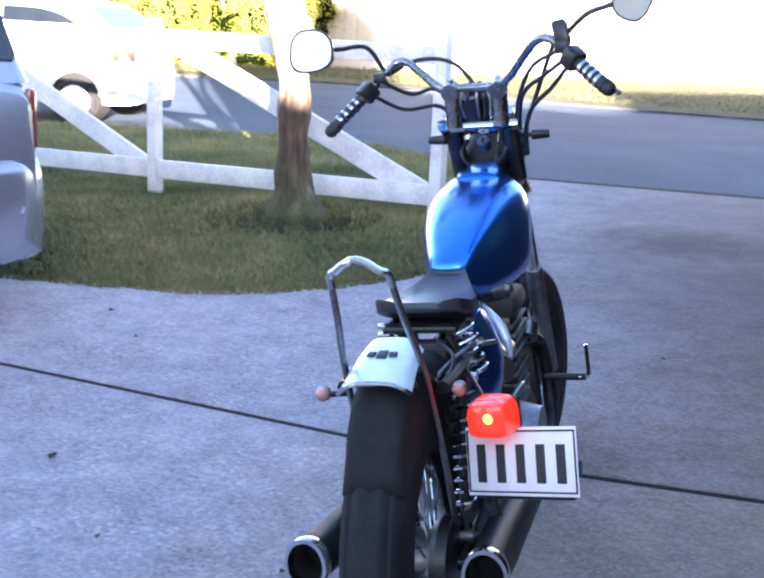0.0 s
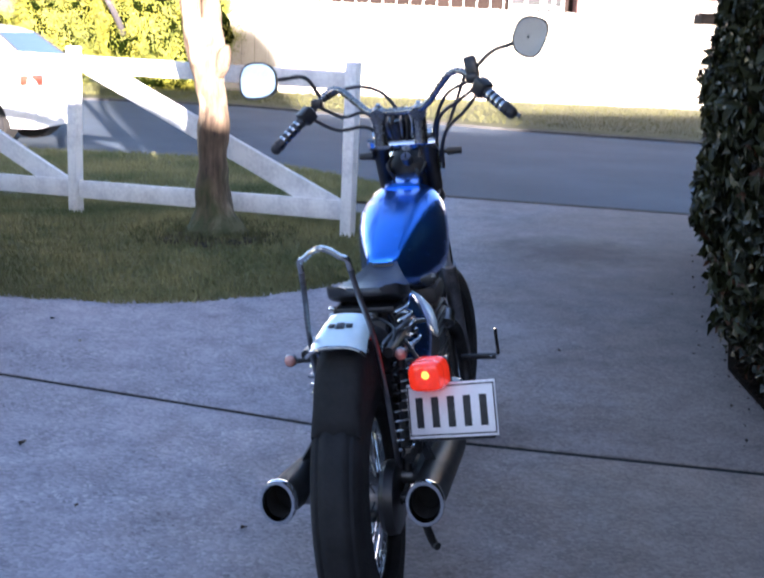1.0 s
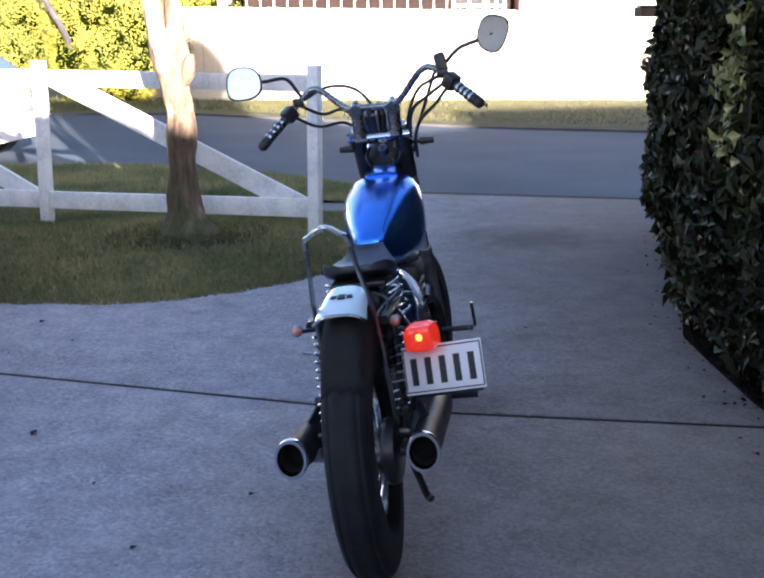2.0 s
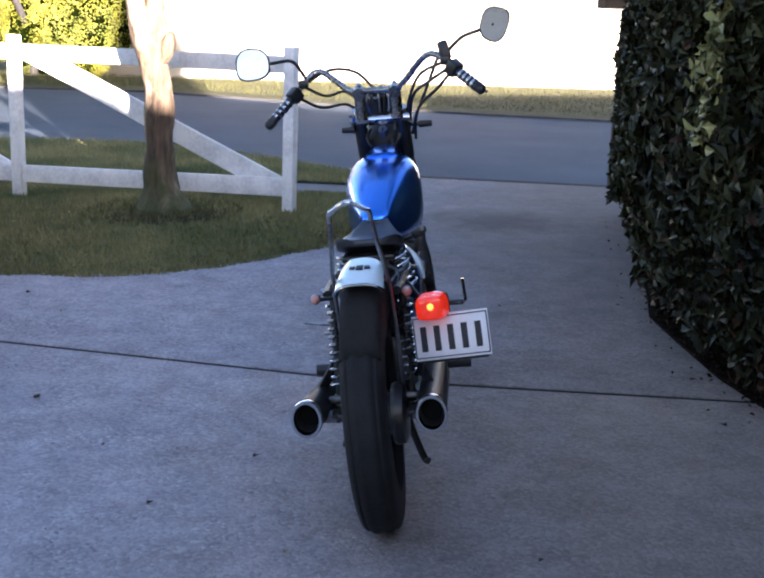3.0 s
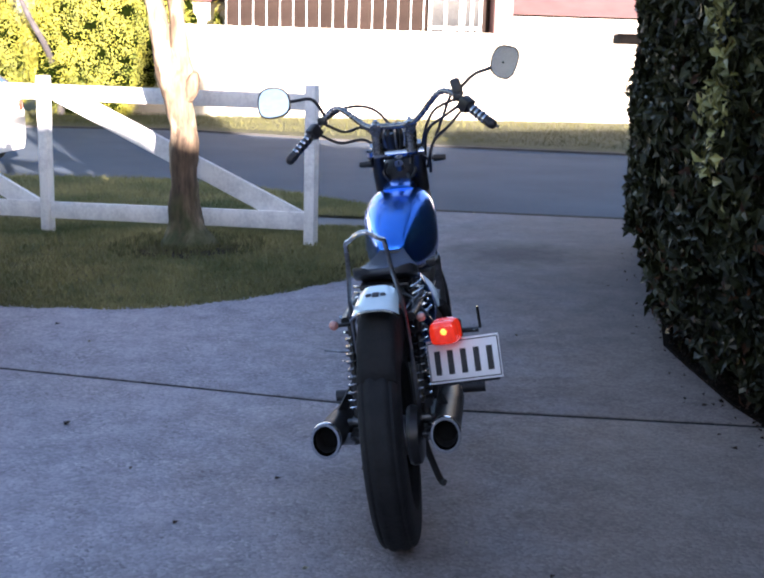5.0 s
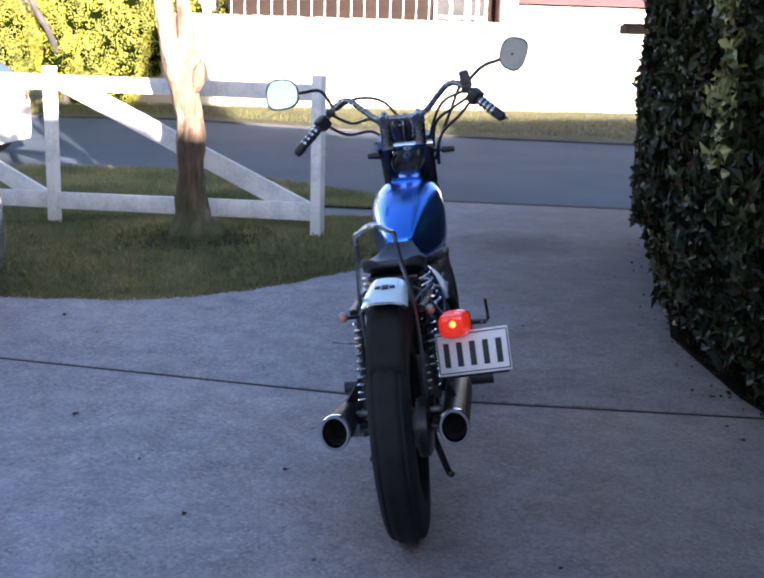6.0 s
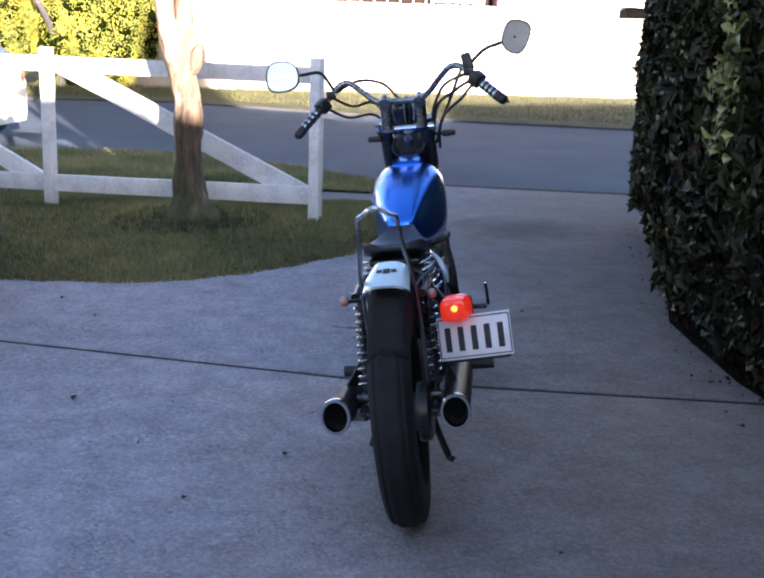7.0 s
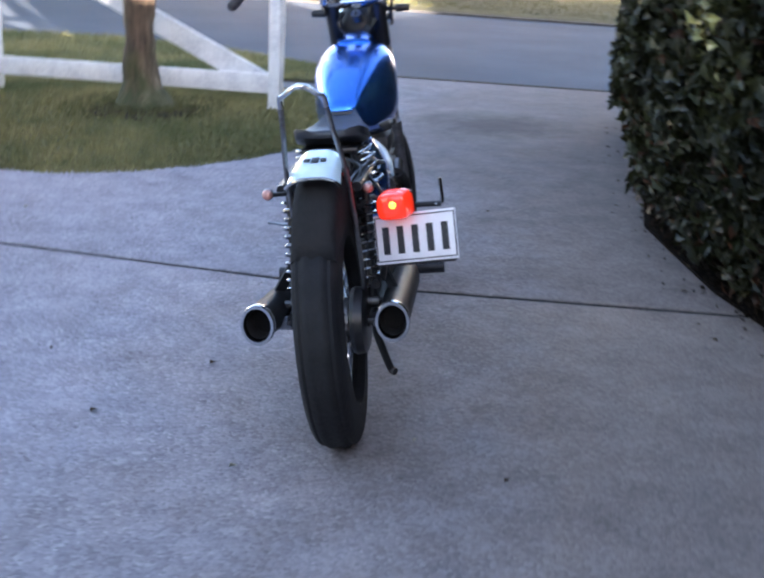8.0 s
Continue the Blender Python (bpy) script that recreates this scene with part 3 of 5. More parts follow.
def rough_tube(pts, n, steps, amp, seed):
    b = sweep(pts, 0.1, n, steps)
    for v in b.verts:
        q = v.co * 5 + Vector((seed, 0, 0))
        v.co += Vector((noise.noise(q), noise.noise(q + Vector((7, 0, 0))), 0)) * amp + Vector((noise.noise(q * 3.1), noise.noise(q * 3.1 + Vector((0, 9, 0))), 0)) * amp * 0.4
    return b


part("trunk", rough_tube([(0.03, -0.02, -0.05, 0.3), (0.03, -0.02, 0.08, 0.25), (0.025, -0.01, 0.17, 0.185), (0.015, 0, 0.27, 0.14), (0.0, 0, 0.45, 0.108), (0.0, 0, 0.85, 0.096), (-0.02, 0, 1.1, 0.1), (-0.045, 0, 1.28, 0.11), (-0.075, 0, 1.42, 0.06), (-0.085, 0, 1.52, 0.02)], 20, 7, 0.024, 1), M_BARK, tree, smooth=80)
part("limb", rough_tube([(-0.06, 0.01, 1.2, 0.085), (-0.13, 0.02, 1.45, 0.075), (-0.175, 0.02, 1.75, 0.064), (-0.225, 0, 2.1, 0.06), (-0.36, -0.05, 2.9, 0.05), (-0.5, 0, 3.8, 0.03)], 14, 6, 0.016, 4), M_BARK, tree, smooth=80)
part("limb", rough_tube([(0.0, 0.0, 1.2, 0.085), (-0.01, 0.02, 1.42, 0.075), (-0.035, 0.03, 1.7, 0.06), (-0.055, 0.03, 2.1, 0.056), (0.06, 0.05, 2.9, 0.05), (0.2, 0.15, 3.8, 0.03)], 14, 6, 0.016, 8), M_BARK, tree, smooth=80)
part("stub", rough_tube([(0.02, -0.03, 1.17, 0.055), (0.06, -0.06, 1.27, 0.058), (0.082, -0.078, 1.34, 0.03), (0.086, -0.08, 1.36, 0.012)], 10, 5, 0.014, 11), M_BARK, tree, "broken branch stub", smooth=80)

# ---- hedge along the driveway ----
hedge = base("hedge", Matrix(), "tall dense dark green leafy hedge beside the driveway", "hedge")
HEDGE = [(2.15, 0.3), (2.03, 1.6), (1.9, 2.78), (1.89, 3.3), (2.03, 4.35), (2.52, 5.6), (3.27, 7.5)]   # the foot of its face
HEDGE_TOP = 2.6


def hedge_face(k):
    k = min(max(k, 0.0), 0.9999) * (len(HEDGE) - 1)
    i = int(k)
    (ax, ay), (bx, by) = HEDGE[i], HEDGE[i + 1]
    t = k - i
    return Vector((ax + (bx - ax) * t, ay + (by - ay) * t, 0)), Vector((by - ay, ax - bx, 0)).normalized()


def hedge_height(k):
    """Unseen top: tall to darken the tank's reflection, lower towards the street for sunlight."""
    y = hedge_face(k)[0].y
    return float(np.interp(y, (0, 4.0, 6.2, 8), (2.6, 2.55, 2.14, 2.1)))


def hedge_surface(k, z):
    """A point of the leafy face; it hangs forward above its foot."""
    p, out = hedge_face(k)
    bulge = -0.05 + 0.23 * min(1.0, z / 0.7) + 0.1 * noise.noise((k * 13, z * 2.2, 3)) + 0.05 * noise.noise((k * 44, z * 7, 1))
    return p - out * bulge + Vector((0, 0, z)), -out


# near-black solid core paints the shade between the hedge's leaves
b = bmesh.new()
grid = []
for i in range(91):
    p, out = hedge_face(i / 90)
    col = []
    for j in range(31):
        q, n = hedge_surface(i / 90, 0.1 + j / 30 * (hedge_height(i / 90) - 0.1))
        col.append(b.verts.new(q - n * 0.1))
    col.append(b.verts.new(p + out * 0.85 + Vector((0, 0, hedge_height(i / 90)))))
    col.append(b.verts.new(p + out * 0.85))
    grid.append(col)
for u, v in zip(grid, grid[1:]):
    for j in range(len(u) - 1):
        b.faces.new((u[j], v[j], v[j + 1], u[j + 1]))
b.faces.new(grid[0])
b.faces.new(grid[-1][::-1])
part("shade_core", b, M_HEDGE, hedge, smooth=60)
rng = np.random.default_rng(11)
pts, nrm = [], []
red, rnrm = [], []
for _ in range(60000):
    k, z = 0.28 + 0.72 * rng.random() if rng.random() < 0.86 else 0.28 * rng.random(), rng.uniform(0.06, HEDGE_TOP)
    z *= hedge_height(k) / HEDGE_TOP
    q, n = hedge_surface(k, z)
    if noise.noise((q.x * 3.4, q.y * 3.4, q.z * 3.4)) < -0.2 + 0.14 * rng.normal():
        continue
    low = max(0.0, 1.0 - z / 0.9)
    if z < 0.6 and rng.random() < 0.9 * (1 - z / 0.6):
        continue
    old = rng.random() < 0.03 + 0.1 * low
    (red if old else pts).append(q + n * rng.uniform(-0.1, 0.06))
    (rnrm if old else nrm).append(n + Vector(rng.normal(0, 0.6, 3)))
for _ in range(6000):
    p, out = hedge_face(1.0)
    z = rng.uniform(0.1, hedge_height(1.0))
    a = rng.random()
    pts.append(p + out * (a * 1.1 - 0.25) + Vector((0.25, 0.6, 0)).normalized() * rng.uniform(-0.08, 0.06) + Vector((0, 0, z)))
    nrm.append(Vector((0.3, 0.8, 0.3)) + Vector(rng.normal(0, 0.5, 3)))
for _ in range(9000):
    k, a = rng.random(), rng.random()
    p, out = hedge_face(k)
    pts.append(p + out * (a * 1.1 - 0.25) + Vector((0, 0, hedge_height(k) + rng.uniform(-0.05, 0.07))))
    nrm.append(Vector((0, 0, 1)) + Vector(rng.normal(0, 0.5, 3)))
foliage = leaves("foliage", np.array(pts), np.array(nrm), 0.041, M_LEAF, hedge, rng=rng, length=2.1)
tagged(leaves("old_foliage", np.array(red), np.array(rnrm), 0.036, M_REDLEAF, hedge, rng=rng, length=2.0), "reddish brown withered leaves", kind="stuff")
# a patch of brighter leaf copies paints sunlight on the hedge's face
pts, nrm = [], []
for _ in range(520):
    q, n = hedge_surface(0.42 + 0.1 * rng.random(), rng.normal(1.5, 0.22))
    pts.append(q + n * rng.uniform(0.0, 0.09))
    nrm.append(n + Vector(rng.normal(0, 0.5, 3)))
tagged(leaves("young_foliage", np.array(pts), np.array(nrm), 0.042, M_LITLEAF, hedge, rng=rng, length=1.9), "pale yellow-green leaves with sunlight put into their colour", kind="stuff")
tagged(foliage, "glossy dark green oval leaves", kind="stuff")
for k in range(9):
    p, out = hedge_face((k + 0.4) / 9)
    p += out * 0.12
    part("stem", sweep([(p.x, p.y, 0, 0.03), (p.x + 0.03, p.y + 0.05, 0.5, 0.024), (p.x - 0.02, p.y + 0.1, 1.2, 0.018)], 0.03, 8, 4), M_TWIG, hedge)

# soil strip whose near-black colour holds the shade under the overhanging leaves
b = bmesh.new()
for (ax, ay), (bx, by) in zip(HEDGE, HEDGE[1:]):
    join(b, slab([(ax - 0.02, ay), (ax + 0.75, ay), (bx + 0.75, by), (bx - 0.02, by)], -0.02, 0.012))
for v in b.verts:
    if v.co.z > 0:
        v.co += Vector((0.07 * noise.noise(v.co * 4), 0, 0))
thing("hedge_soil", b, M_SOIL, "soil with leaf litter, coloured near black for the shade under the hedge", "soil", kind="structure")

rng = np.random.default_rng(44)
pts, nrm = [], []
for _ in range(2200):
    p, out = hedge_face(0.2 + 0.8 * rng.random())
    pts.append(p + out * (rng.normal(0.1, 0.06) if rng.random() < 0.93 else rng.normal(0.0, 0.12)) + Vector((0, 0, 0.016 + 0.012 * rng.random())))
    nrm.append(Vector((0, 0, 1)) + Vector(rng.normal(0, 0.35, 3)))
tagged(leaves("leaf_litter", np.array(pts), np.array(nrm), 0.015, M_LITTER, rng=rng, length=1.7), "dark brown fallen leaves lying along the hedge's foot", "leaf litter", kind="stuff")

# ---- letter box beyond the hedge's end ----
letter = base("letter_box", pose(3.53, 9.0, 0), "dark brown timber letter box on a post", "letter box")
part("post", box(0.07, 0.07, 1.74, pose(0.1, 0, 0.8), bevel=0.005), M_TWIG, letter)
part("box", box(0.3, 0.2, 0.085, pose(0.0, 0, 1.715), bevel=0.008), M_TWIG, letter)
part("lid", box(0.33, 0.23, 0.012, pose(0.0, 0, 1.765, 3, 0, 0), bevel=0.003), M_TWIG, letter)

# ---- across the street ----
wall_far = thing("boundary_wall", box(22, 0.14, 0.3, pose(8.25, 26.0, 0.12)), M_CREAM, "tall pale cream boundary fence across the street", "boundary fence", kind="structure")
first = part("panel", box(0.292, 0.05, 2.0, bevel=0.006), M_CREAM, wall_far, at=pose(-2.55, 26.0, 1.16))
for i in range(1, 72):
    o = new("panel", first.data)
    o.parent = wall_far
    o.matrix_basis = pose(-2.55 + 0.3 * i, 26.0 - 0.012 * (i % 2), 1.16 + 0.008 * math.sin(i * 2.4))

house = base("far_house", pose(0, 27.6, 0), "brown board house with white battens behind the boundary fence", "house")
part("wall", box(7.2, 0.2, 3.5, pose(3.75, 0.15, 1.75)), M_BOARD, house)
first = None
for i in range(15):
    m = pose(0.33 + 0.335 * i, 0.02, 1.75)
    if first is None:
        first = part("board", box(0.305, 0.05, 3.4, bevel=0.006), M_BOARD, house, at=m)
    else:
        o = new("board", first.data)
        o.parent = house
        o.matrix_basis = m
first = None
for i in range(16):
    m = pose(0.165 + 0.335 * i, 0.005, 1.75)
    if first is None:
        first = part("batten", box(0.017, 0.07, 3.4), M_TRIM, house, at=m)
    else:
        o = new("batten", first.data)
        o.parent = house
        o.matrix_basis = m
part("soffit", box(8.4, 0.9, 0.1, pose(3.75, -0.2, 3.52)), M_DKROOF, house)
part("fascia", box(8.4, 0.04, 0.2, pose(3.75, -0.66, 3.6)), M_TRIM, house)
part("roof", loft([[(-0.6, -0.7, 3.62), (-0.6, 7, 3.62), (-0.6, 3.2, 5.2)], [(8.1, -0.7, 3.62), (8.1, 7, 3.62), (8.1, 3.2, 5.2)]]), M_DKROOF, house)
for wx, ww in ((5.75, 0.8), (6.45, 0.45)):
    win = part("window", box(ww, 0.06, 1.5, pose(wx, 0.0, 2.55)), M_GLASSD, house, "white-framed window")
    for dx in (-ww / 2, 0, ww / 2):
        part("frame", box(0.07, 0.1, 1.5, pose(wx + dx, -0.03, 2.55)), M_TRIM, win)
    for dz in (-0.72, -0.25, 0.72):
        part("frame", box(ww, 0.09, 0.07, pose(wx, -0.03, 2.55 + dz)), M_TRIM, win)
part("corner_pillar", box(0.5, 0.5, 3.3, pose(7.2, -0.2, 1.65), bevel=0.02), M_ROOF, house)

annex = base("far_garage", pose(7.6, 29.5, 0), "low pink-roofed outbuilding behind the boundary fence", "garage")
part("wall", box(9, 3, 2.75, pose(4.6, 1.5, 1.37)), M_PLASTER, annex)
part("roof", loft([[(-0.2, -0.3, 2.78), (-0.2, 3.4, 2.78), (-0.2, 1.6, 3.5)], [(9.4, -0.3, 2.78), (9.4, 3.4, 2.78), (9.4, 1.6, 3.5)]]), M_ROOF, annex)

shed = base("garden_shed", pose(-0.75, 29.3, 0), "low white shed with a reddish roof behind the boundary fence", "shed")
part("wall", box(1.9, 2.0, 2.85, pose(0, 1.0, 1.42)), M_PLASTER, shed)
part("roof", loft([[(-1.05, -0.2, 2.84), (-1.05, 2.2, 2.84), (-1.05, 1.0, 3.5)], [(1.05, -0.2, 2.84), (1.05, 2.2, 2.84), (1.05, 1.0, 3.5)]]), M_ROOF, shed)

left_house = base("neighbour_house", pose(-12.6, 28.5, 0), "dark brown weatherboard house with a low roof across the street", "house")
part("wall", box(12, 6, 3.0, pose(0, 3, 1.5)), M_DARKWALL, left_house)
part("roof", loft([[(-6.6, -0.7, 2.75), (-6.6, 6.7, 2.75), (-6.6, 3, 5.2)], [(6.6, -0.7, 2.75), (6.6, 6.7, 2.75), (6.6, 3, 5.2)]]), M_DKROOF, left_house)
part("fascia", box(13.2, 0.05, 0.18, pose(0, -0.72, 2.72)), M_TRIM, left_house)
part("window", box(1.6, 0.06, 1.1, pose(2.5, -0.03, 1.9)), M_GLASSD, left_house)


def shrub(name, label, x, y, w, d, h, n, seed, leaf, material, core):
    ob = base(name, pose(x, y, 0), label, "bush")
    rng = np.random.default_rng(seed)
    b = bmesh.new()
    bmesh.ops.create_icosphere(b, subdivisions=5, radius=1.0)
    for v in b.verts:
        k = 1 + 0.34 * noise.noise(v.co * 2.2 + Vector((seed, 0, 0))) + 0.26 * noise.noise(v.co * 5 + Vector((0, seed, 0))) + 0.16 * noise.noise(v.co * 11)
        v.co = Vector((v.co.x * w * k, v.co.y * d * k, h * 0.5 + v.co.z * h * 0.5 * k))
        v.co.z = max(v.co.z, 0.02)
    co = np.array([v.co[:] for v in b.verts])
    no = np.array([v.normal[:] for v in b.verts])
    shell = [(v.co.copy(), v.normal.copy()) for v in b.verts]
    # shrunken near-black copy of the shell stands for the shade inside the bush
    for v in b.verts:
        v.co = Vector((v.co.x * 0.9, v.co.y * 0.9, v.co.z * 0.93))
    part("shade_core", b, core, ob, smooth=60)
    pick = rng.integers(0, len(shell), n)
    spots = co[pick] * rng.uniform(0.86, 1.08, (n, 1)) + rng.normal(0, 0.07, (n, 3))
    spots[:, 2] = np.maximum(spots[:, 2], 0.05)
    # thin places between the tufts show the core, coloured as the shade inside
    full = np.array([noise.noise((p[0] * 3.2 + seed, p[1] * 3.2, p[2] * 3.2)) for p in spots]) + rng.normal(0, 0.1, n) > -0.27
    spots, pick, n = spots[full], pick[full], int(full.sum())
    norm = no[pick] + rng.normal(0, 0.6, (n, 3)) + np.array([0, 0, 0.3])
    f = leaves("foliage", spots, norm, leaf, material, ob, rng=rng, length=1.5)
    tagged(f, kind="stuff")
    for s in range(4):
        a = s * 1.7 + seed
        part("stem", sweep([(0.1 * s - 0.15, 0, 0, 0.05), (0.3 * math.cos(a) * w, 0.3 * math.sin(a) * d, h * 0.4, 0.03)], 0.05, 8, 3), M_TWIG, ob)
    return ob


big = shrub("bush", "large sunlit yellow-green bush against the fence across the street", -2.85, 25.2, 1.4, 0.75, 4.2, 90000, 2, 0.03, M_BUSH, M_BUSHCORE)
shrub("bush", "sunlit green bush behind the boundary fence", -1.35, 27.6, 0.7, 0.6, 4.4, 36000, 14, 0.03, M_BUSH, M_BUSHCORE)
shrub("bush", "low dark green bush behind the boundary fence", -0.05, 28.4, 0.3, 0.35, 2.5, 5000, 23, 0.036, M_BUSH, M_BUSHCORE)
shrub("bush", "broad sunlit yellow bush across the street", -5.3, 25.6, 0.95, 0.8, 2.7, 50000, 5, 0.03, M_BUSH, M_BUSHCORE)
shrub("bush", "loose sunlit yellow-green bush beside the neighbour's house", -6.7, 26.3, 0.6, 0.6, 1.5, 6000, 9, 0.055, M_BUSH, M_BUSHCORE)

part("bare_stem", sweep([(-0.75, -0.1, 0.0, 0.09), (-0.85, -0.2, 1.0, 0.08), (-0.98, -0.75, 1.6, 0.07), (-1.22, -0.95, 2.1, 0.065), (-1.5, -0.9, 2.7, 0.05)], 0.1, 10, 4), M_GREYBARK, big, "bare grey leaning stem")

# ---- unseen houses behind the camera, added to close the place and shape its shade ----
RUN = math.tan(radians(SUN_UP))


def shade_house(name, label, s, line, depth):
    """A house whose roof line, seen along the sun's way, has its shadow's end on the ground at each (across, along) of line."""
    ob = base(name, Matrix.Translation(ALONG * s) @ pose(0, 0, 0, 0, 0, math.degrees(math.atan2(ACROSS.y, ACROSS.x))), label, "house")
    top = [(u, RUN * (end - s)) for u, end in line]
    low = min(z for _, z in top) - 0.25
    part("wall", box(line[-1][0] - line[0][0] - 0.1, depth, low, pose((line[0][0] + line[-1][0]) / 2, -depth / 2 - 0.1, low / 2)), M_PLASTER, ob)
    part("roof", loft([[(u, -d, z) for u, z in top] + [(line[-1][0], -d, low - 0.05), (line[0][0], -d, low - 0.05)] for d in (0.0, depth + 0.3)]), M_DKROOF, ob)
    return ob


shade_house("near_shade_house", "unseen pale plastered house behind the driveway, its low gabled roof shaped for the shadow", -6.0, [(-14.0, 13.45), (0.04, 13.5), (0.45, 13.5), (0.74, 12.5), (0.86, 11.75), (1.3, 11.6)], 5.0)
shade_house("far_shade_house", "unseen tall pale house beyond the hedge, its stepped roof shaped for the shadow", -10.0,
            [(3.1, 26.0), (3.32, 26.5), (3.45, 34.5), (4.42, 34.0), (4.52, 20.6), (4.68, 19.3), (5.2, 18.2), (5.35, 17.3), (6.1, 16.8), (6.45, 16.2),
             (7.2, 16.5), (7.6, 17.2), (8.0, 19.2), (8.4, 20.3), (12.0, 20.7), (22.0, 20.6)], 6.0)
# an unseen round-crowned tree beyond the hedge, placed to cast a shadow on the far fence
caster_tree = base("shadow_tree", Matrix.Translation(ALONG * -1.2 + ACROSS * 4.3), "unseen slender round-crowned tree, placed to shadow the far fence", "tree")
part("trunk", sweep([(0, 0, 0, 0.09), (0.02, 0.01, 2.0, 0.07), (0, 0, 4.2, 0.05), (0.02, 0, 5.4, 0.02)], 0.08, 10, 4), M_BARK, caster_tree)
for k in range(6):
    part("limb", sweep([(0, 0, 3.9 + 0.2 * k, 0.025), (0.45 * math.cos(2.4 * k), 0.45 * math.sin(2.4 * k), 4.4 + 0.25 * k, 0.012)], 0.02, 6, 3), M_BARK, caster_tree)
rng = np.random.default_rng(21)
dirs = rng.normal(size=(9000, 3))
dirs /= np.linalg.norm(dirs, axis=1, keepdims=True)
spots = dirs * (rng.random((9000, 1)) ** 0.4) * np.array([[0.92, 0.92, 1.12]]) * rng.uniform(0.85, 1.06, (9000, 1)) + np.array([[0, 0, 5.0]])
tagged(leaves("crown", spots, dirs + rng.normal(0, 0.5, (9000, 3)), 0.075, M_LEAF, caster_tree, rng=rng), kind="stuff")
# an unseen side wing, added along the driveway behind the hedge's near end to block the sun
wing = base("shade_wing", Matrix.Translation(ALONG * -4.0 + ACROSS * 2.13) @ pose(0, 0, 0, 0, 0, math.degrees(math.atan2(ACROSS.y, ACROSS.x))), "unseen brown timber side wing with a dark flat roof, added to block the sun", "house")
part("wall", box(2.3, 3.7, 4.7, pose(0, 0, 2.35)), M_BOARD, wing)
part("roof", box(2.36, 3.8, 0.12, pose(0, 0, 4.77)), M_DKROOF, wing)


# ---- motorcycle ----
# built upright with x to its right, y forward, z up from under the rear axle; it leans to the left on its stand
bike = base("motorcycle", pose(0.165, 2.06, 0) @ pose(0, 0, 0, 0, 0, -15.5) @ pose(0, 0, 0, 0, -7.5, 0),
            "blue custom bobber motorcycle with chrome parts parked on concrete", "motorcycle")
REAR, FRONT = Vector((-0.006, -0.012, 0.347)), Vector((0, 1.43, 0.325))


def tyre_outline(half, r, rim, grooves):
    """The cross-section of a tyre with grooves round its tread."""
    pts = []
    for k in range(19):
        a = math.pi * (k / 18 - 0.5)
        x = half * math.copysign(abs(math.sin(a)) ** 0.78, math.sin(a))
        depth = r - (r - rim) * (1 - abs(math.cos(a)) ** 0.34)
        pts.append((x, depth - (0.006 if grooves and k in (6, 9, 12) else 0.0)))
    return pts + [(half * 0.62, rim - 0.004), (-half * 0.62, rim - 0.004)]


def wheel(name, centre, half, r, rim, spokes, turn=0.0, tip=0.0):
    at = Matrix.Translation(centre) @ pose(0, 0, 0, 0, tip, turn)
    w = rim
    hoop = part(name, spin([(-half * 0.62, w + 0.002), (-half * 0.6, w + 0.012), (-half * 0.48, w + 0.01), (-half * 0.4, w - 0.012), (half * 0.4, w - 0.012),
                            (half * 0.48, w + 0.01), (half * 0.6, w + 0.012), (half * 0.62, w + 0.002), (half * 0.45, w - 0.02), (-half * 0.45, w - 0.02)], 56), M_CHROME, bike, "chrome spoked rim", at=at)
    part("tyre", spin(tyre_outline(half, r, w + 0.006, True), 72), M_RUBBER, hoop, "black rubber tyre", smooth=50)
    part("hub", spin([(-0.05, 0.012), (-0.05, 0.075), (-0.03, 0.08), (0.03, 0.06), (0.05, 0.06), (0.05, 0.012)], 28), M_STEEL, hoop)
    for k in range(spokes):
        a = 2 * math.pi * k / spokes
        c = a + (0.35 if k % 4 < 2 else -0.35)
        s = 0.042 if k % 2 else -0.042
        part("spoke", rod((s, 0.062 * math.cos(a), 0.062 * math.sin(a)), (s * 0.3, (w - 0.015) * math.cos(c), (w - 0.015) * math.sin(c)), 0.0022, n=5), M_CHROME, hoop)
    return hoop


wheel("rear_wheel", REAR, 0.0615, 0.347, 0.226, 36, turn=2.4, tip=-1.0)
wheel("front_wheel", FRONT, 0.05, 0.325, 0.235, 36, turn=-9)

# frame and engine
fr = part("frame", sweep([(0, 0.42, 0.4), (0, 0.4, 0.7), (0, 0.55, 0.8), (0, 0.95, 0.9), (0, 1.03, 0.86)], 0.022), M_BLACK, bike, "black tubular frame")
for s in (-1, 1):
    part("down_tube", sweep([(s * 0.02, 1.03, 0.84), (s * 0.09, 0.98, 0.5), (s * 0.11, 0.9, 0.22), (s * 0.11, 0.5, 0.2), (s * 0.1, 0.42, 0.4)], 0.016), M_BLACK, fr)
    part("seat_rail", sweep([(s * 0.03, 0.55, 0.78), (s * 0.1, 0.3, 0.74), (s * 0.105, 0.05, 0.73), (s * 0.1, -0.06, 0.73)], 0.013), M_BLACK, fr)
    part("swingarm", sweep([(s * 0.105, 0.46, 0.38), (s * 0.11, 0.2, 0.35), (s * 0.115, -0.02, 0.35)], 0.022), M_BLACK, fr)
part("brake_drum", spin([(0.058, 0.02), (0.058, 0.088), (0.07, 0.094), (0.092, 0.09), (0.1, 0.075), (0.1, 0.02)], 28, pose(-0.006, -0.012, 0.347)), M_BLACK, bike, "black rear brake drum")
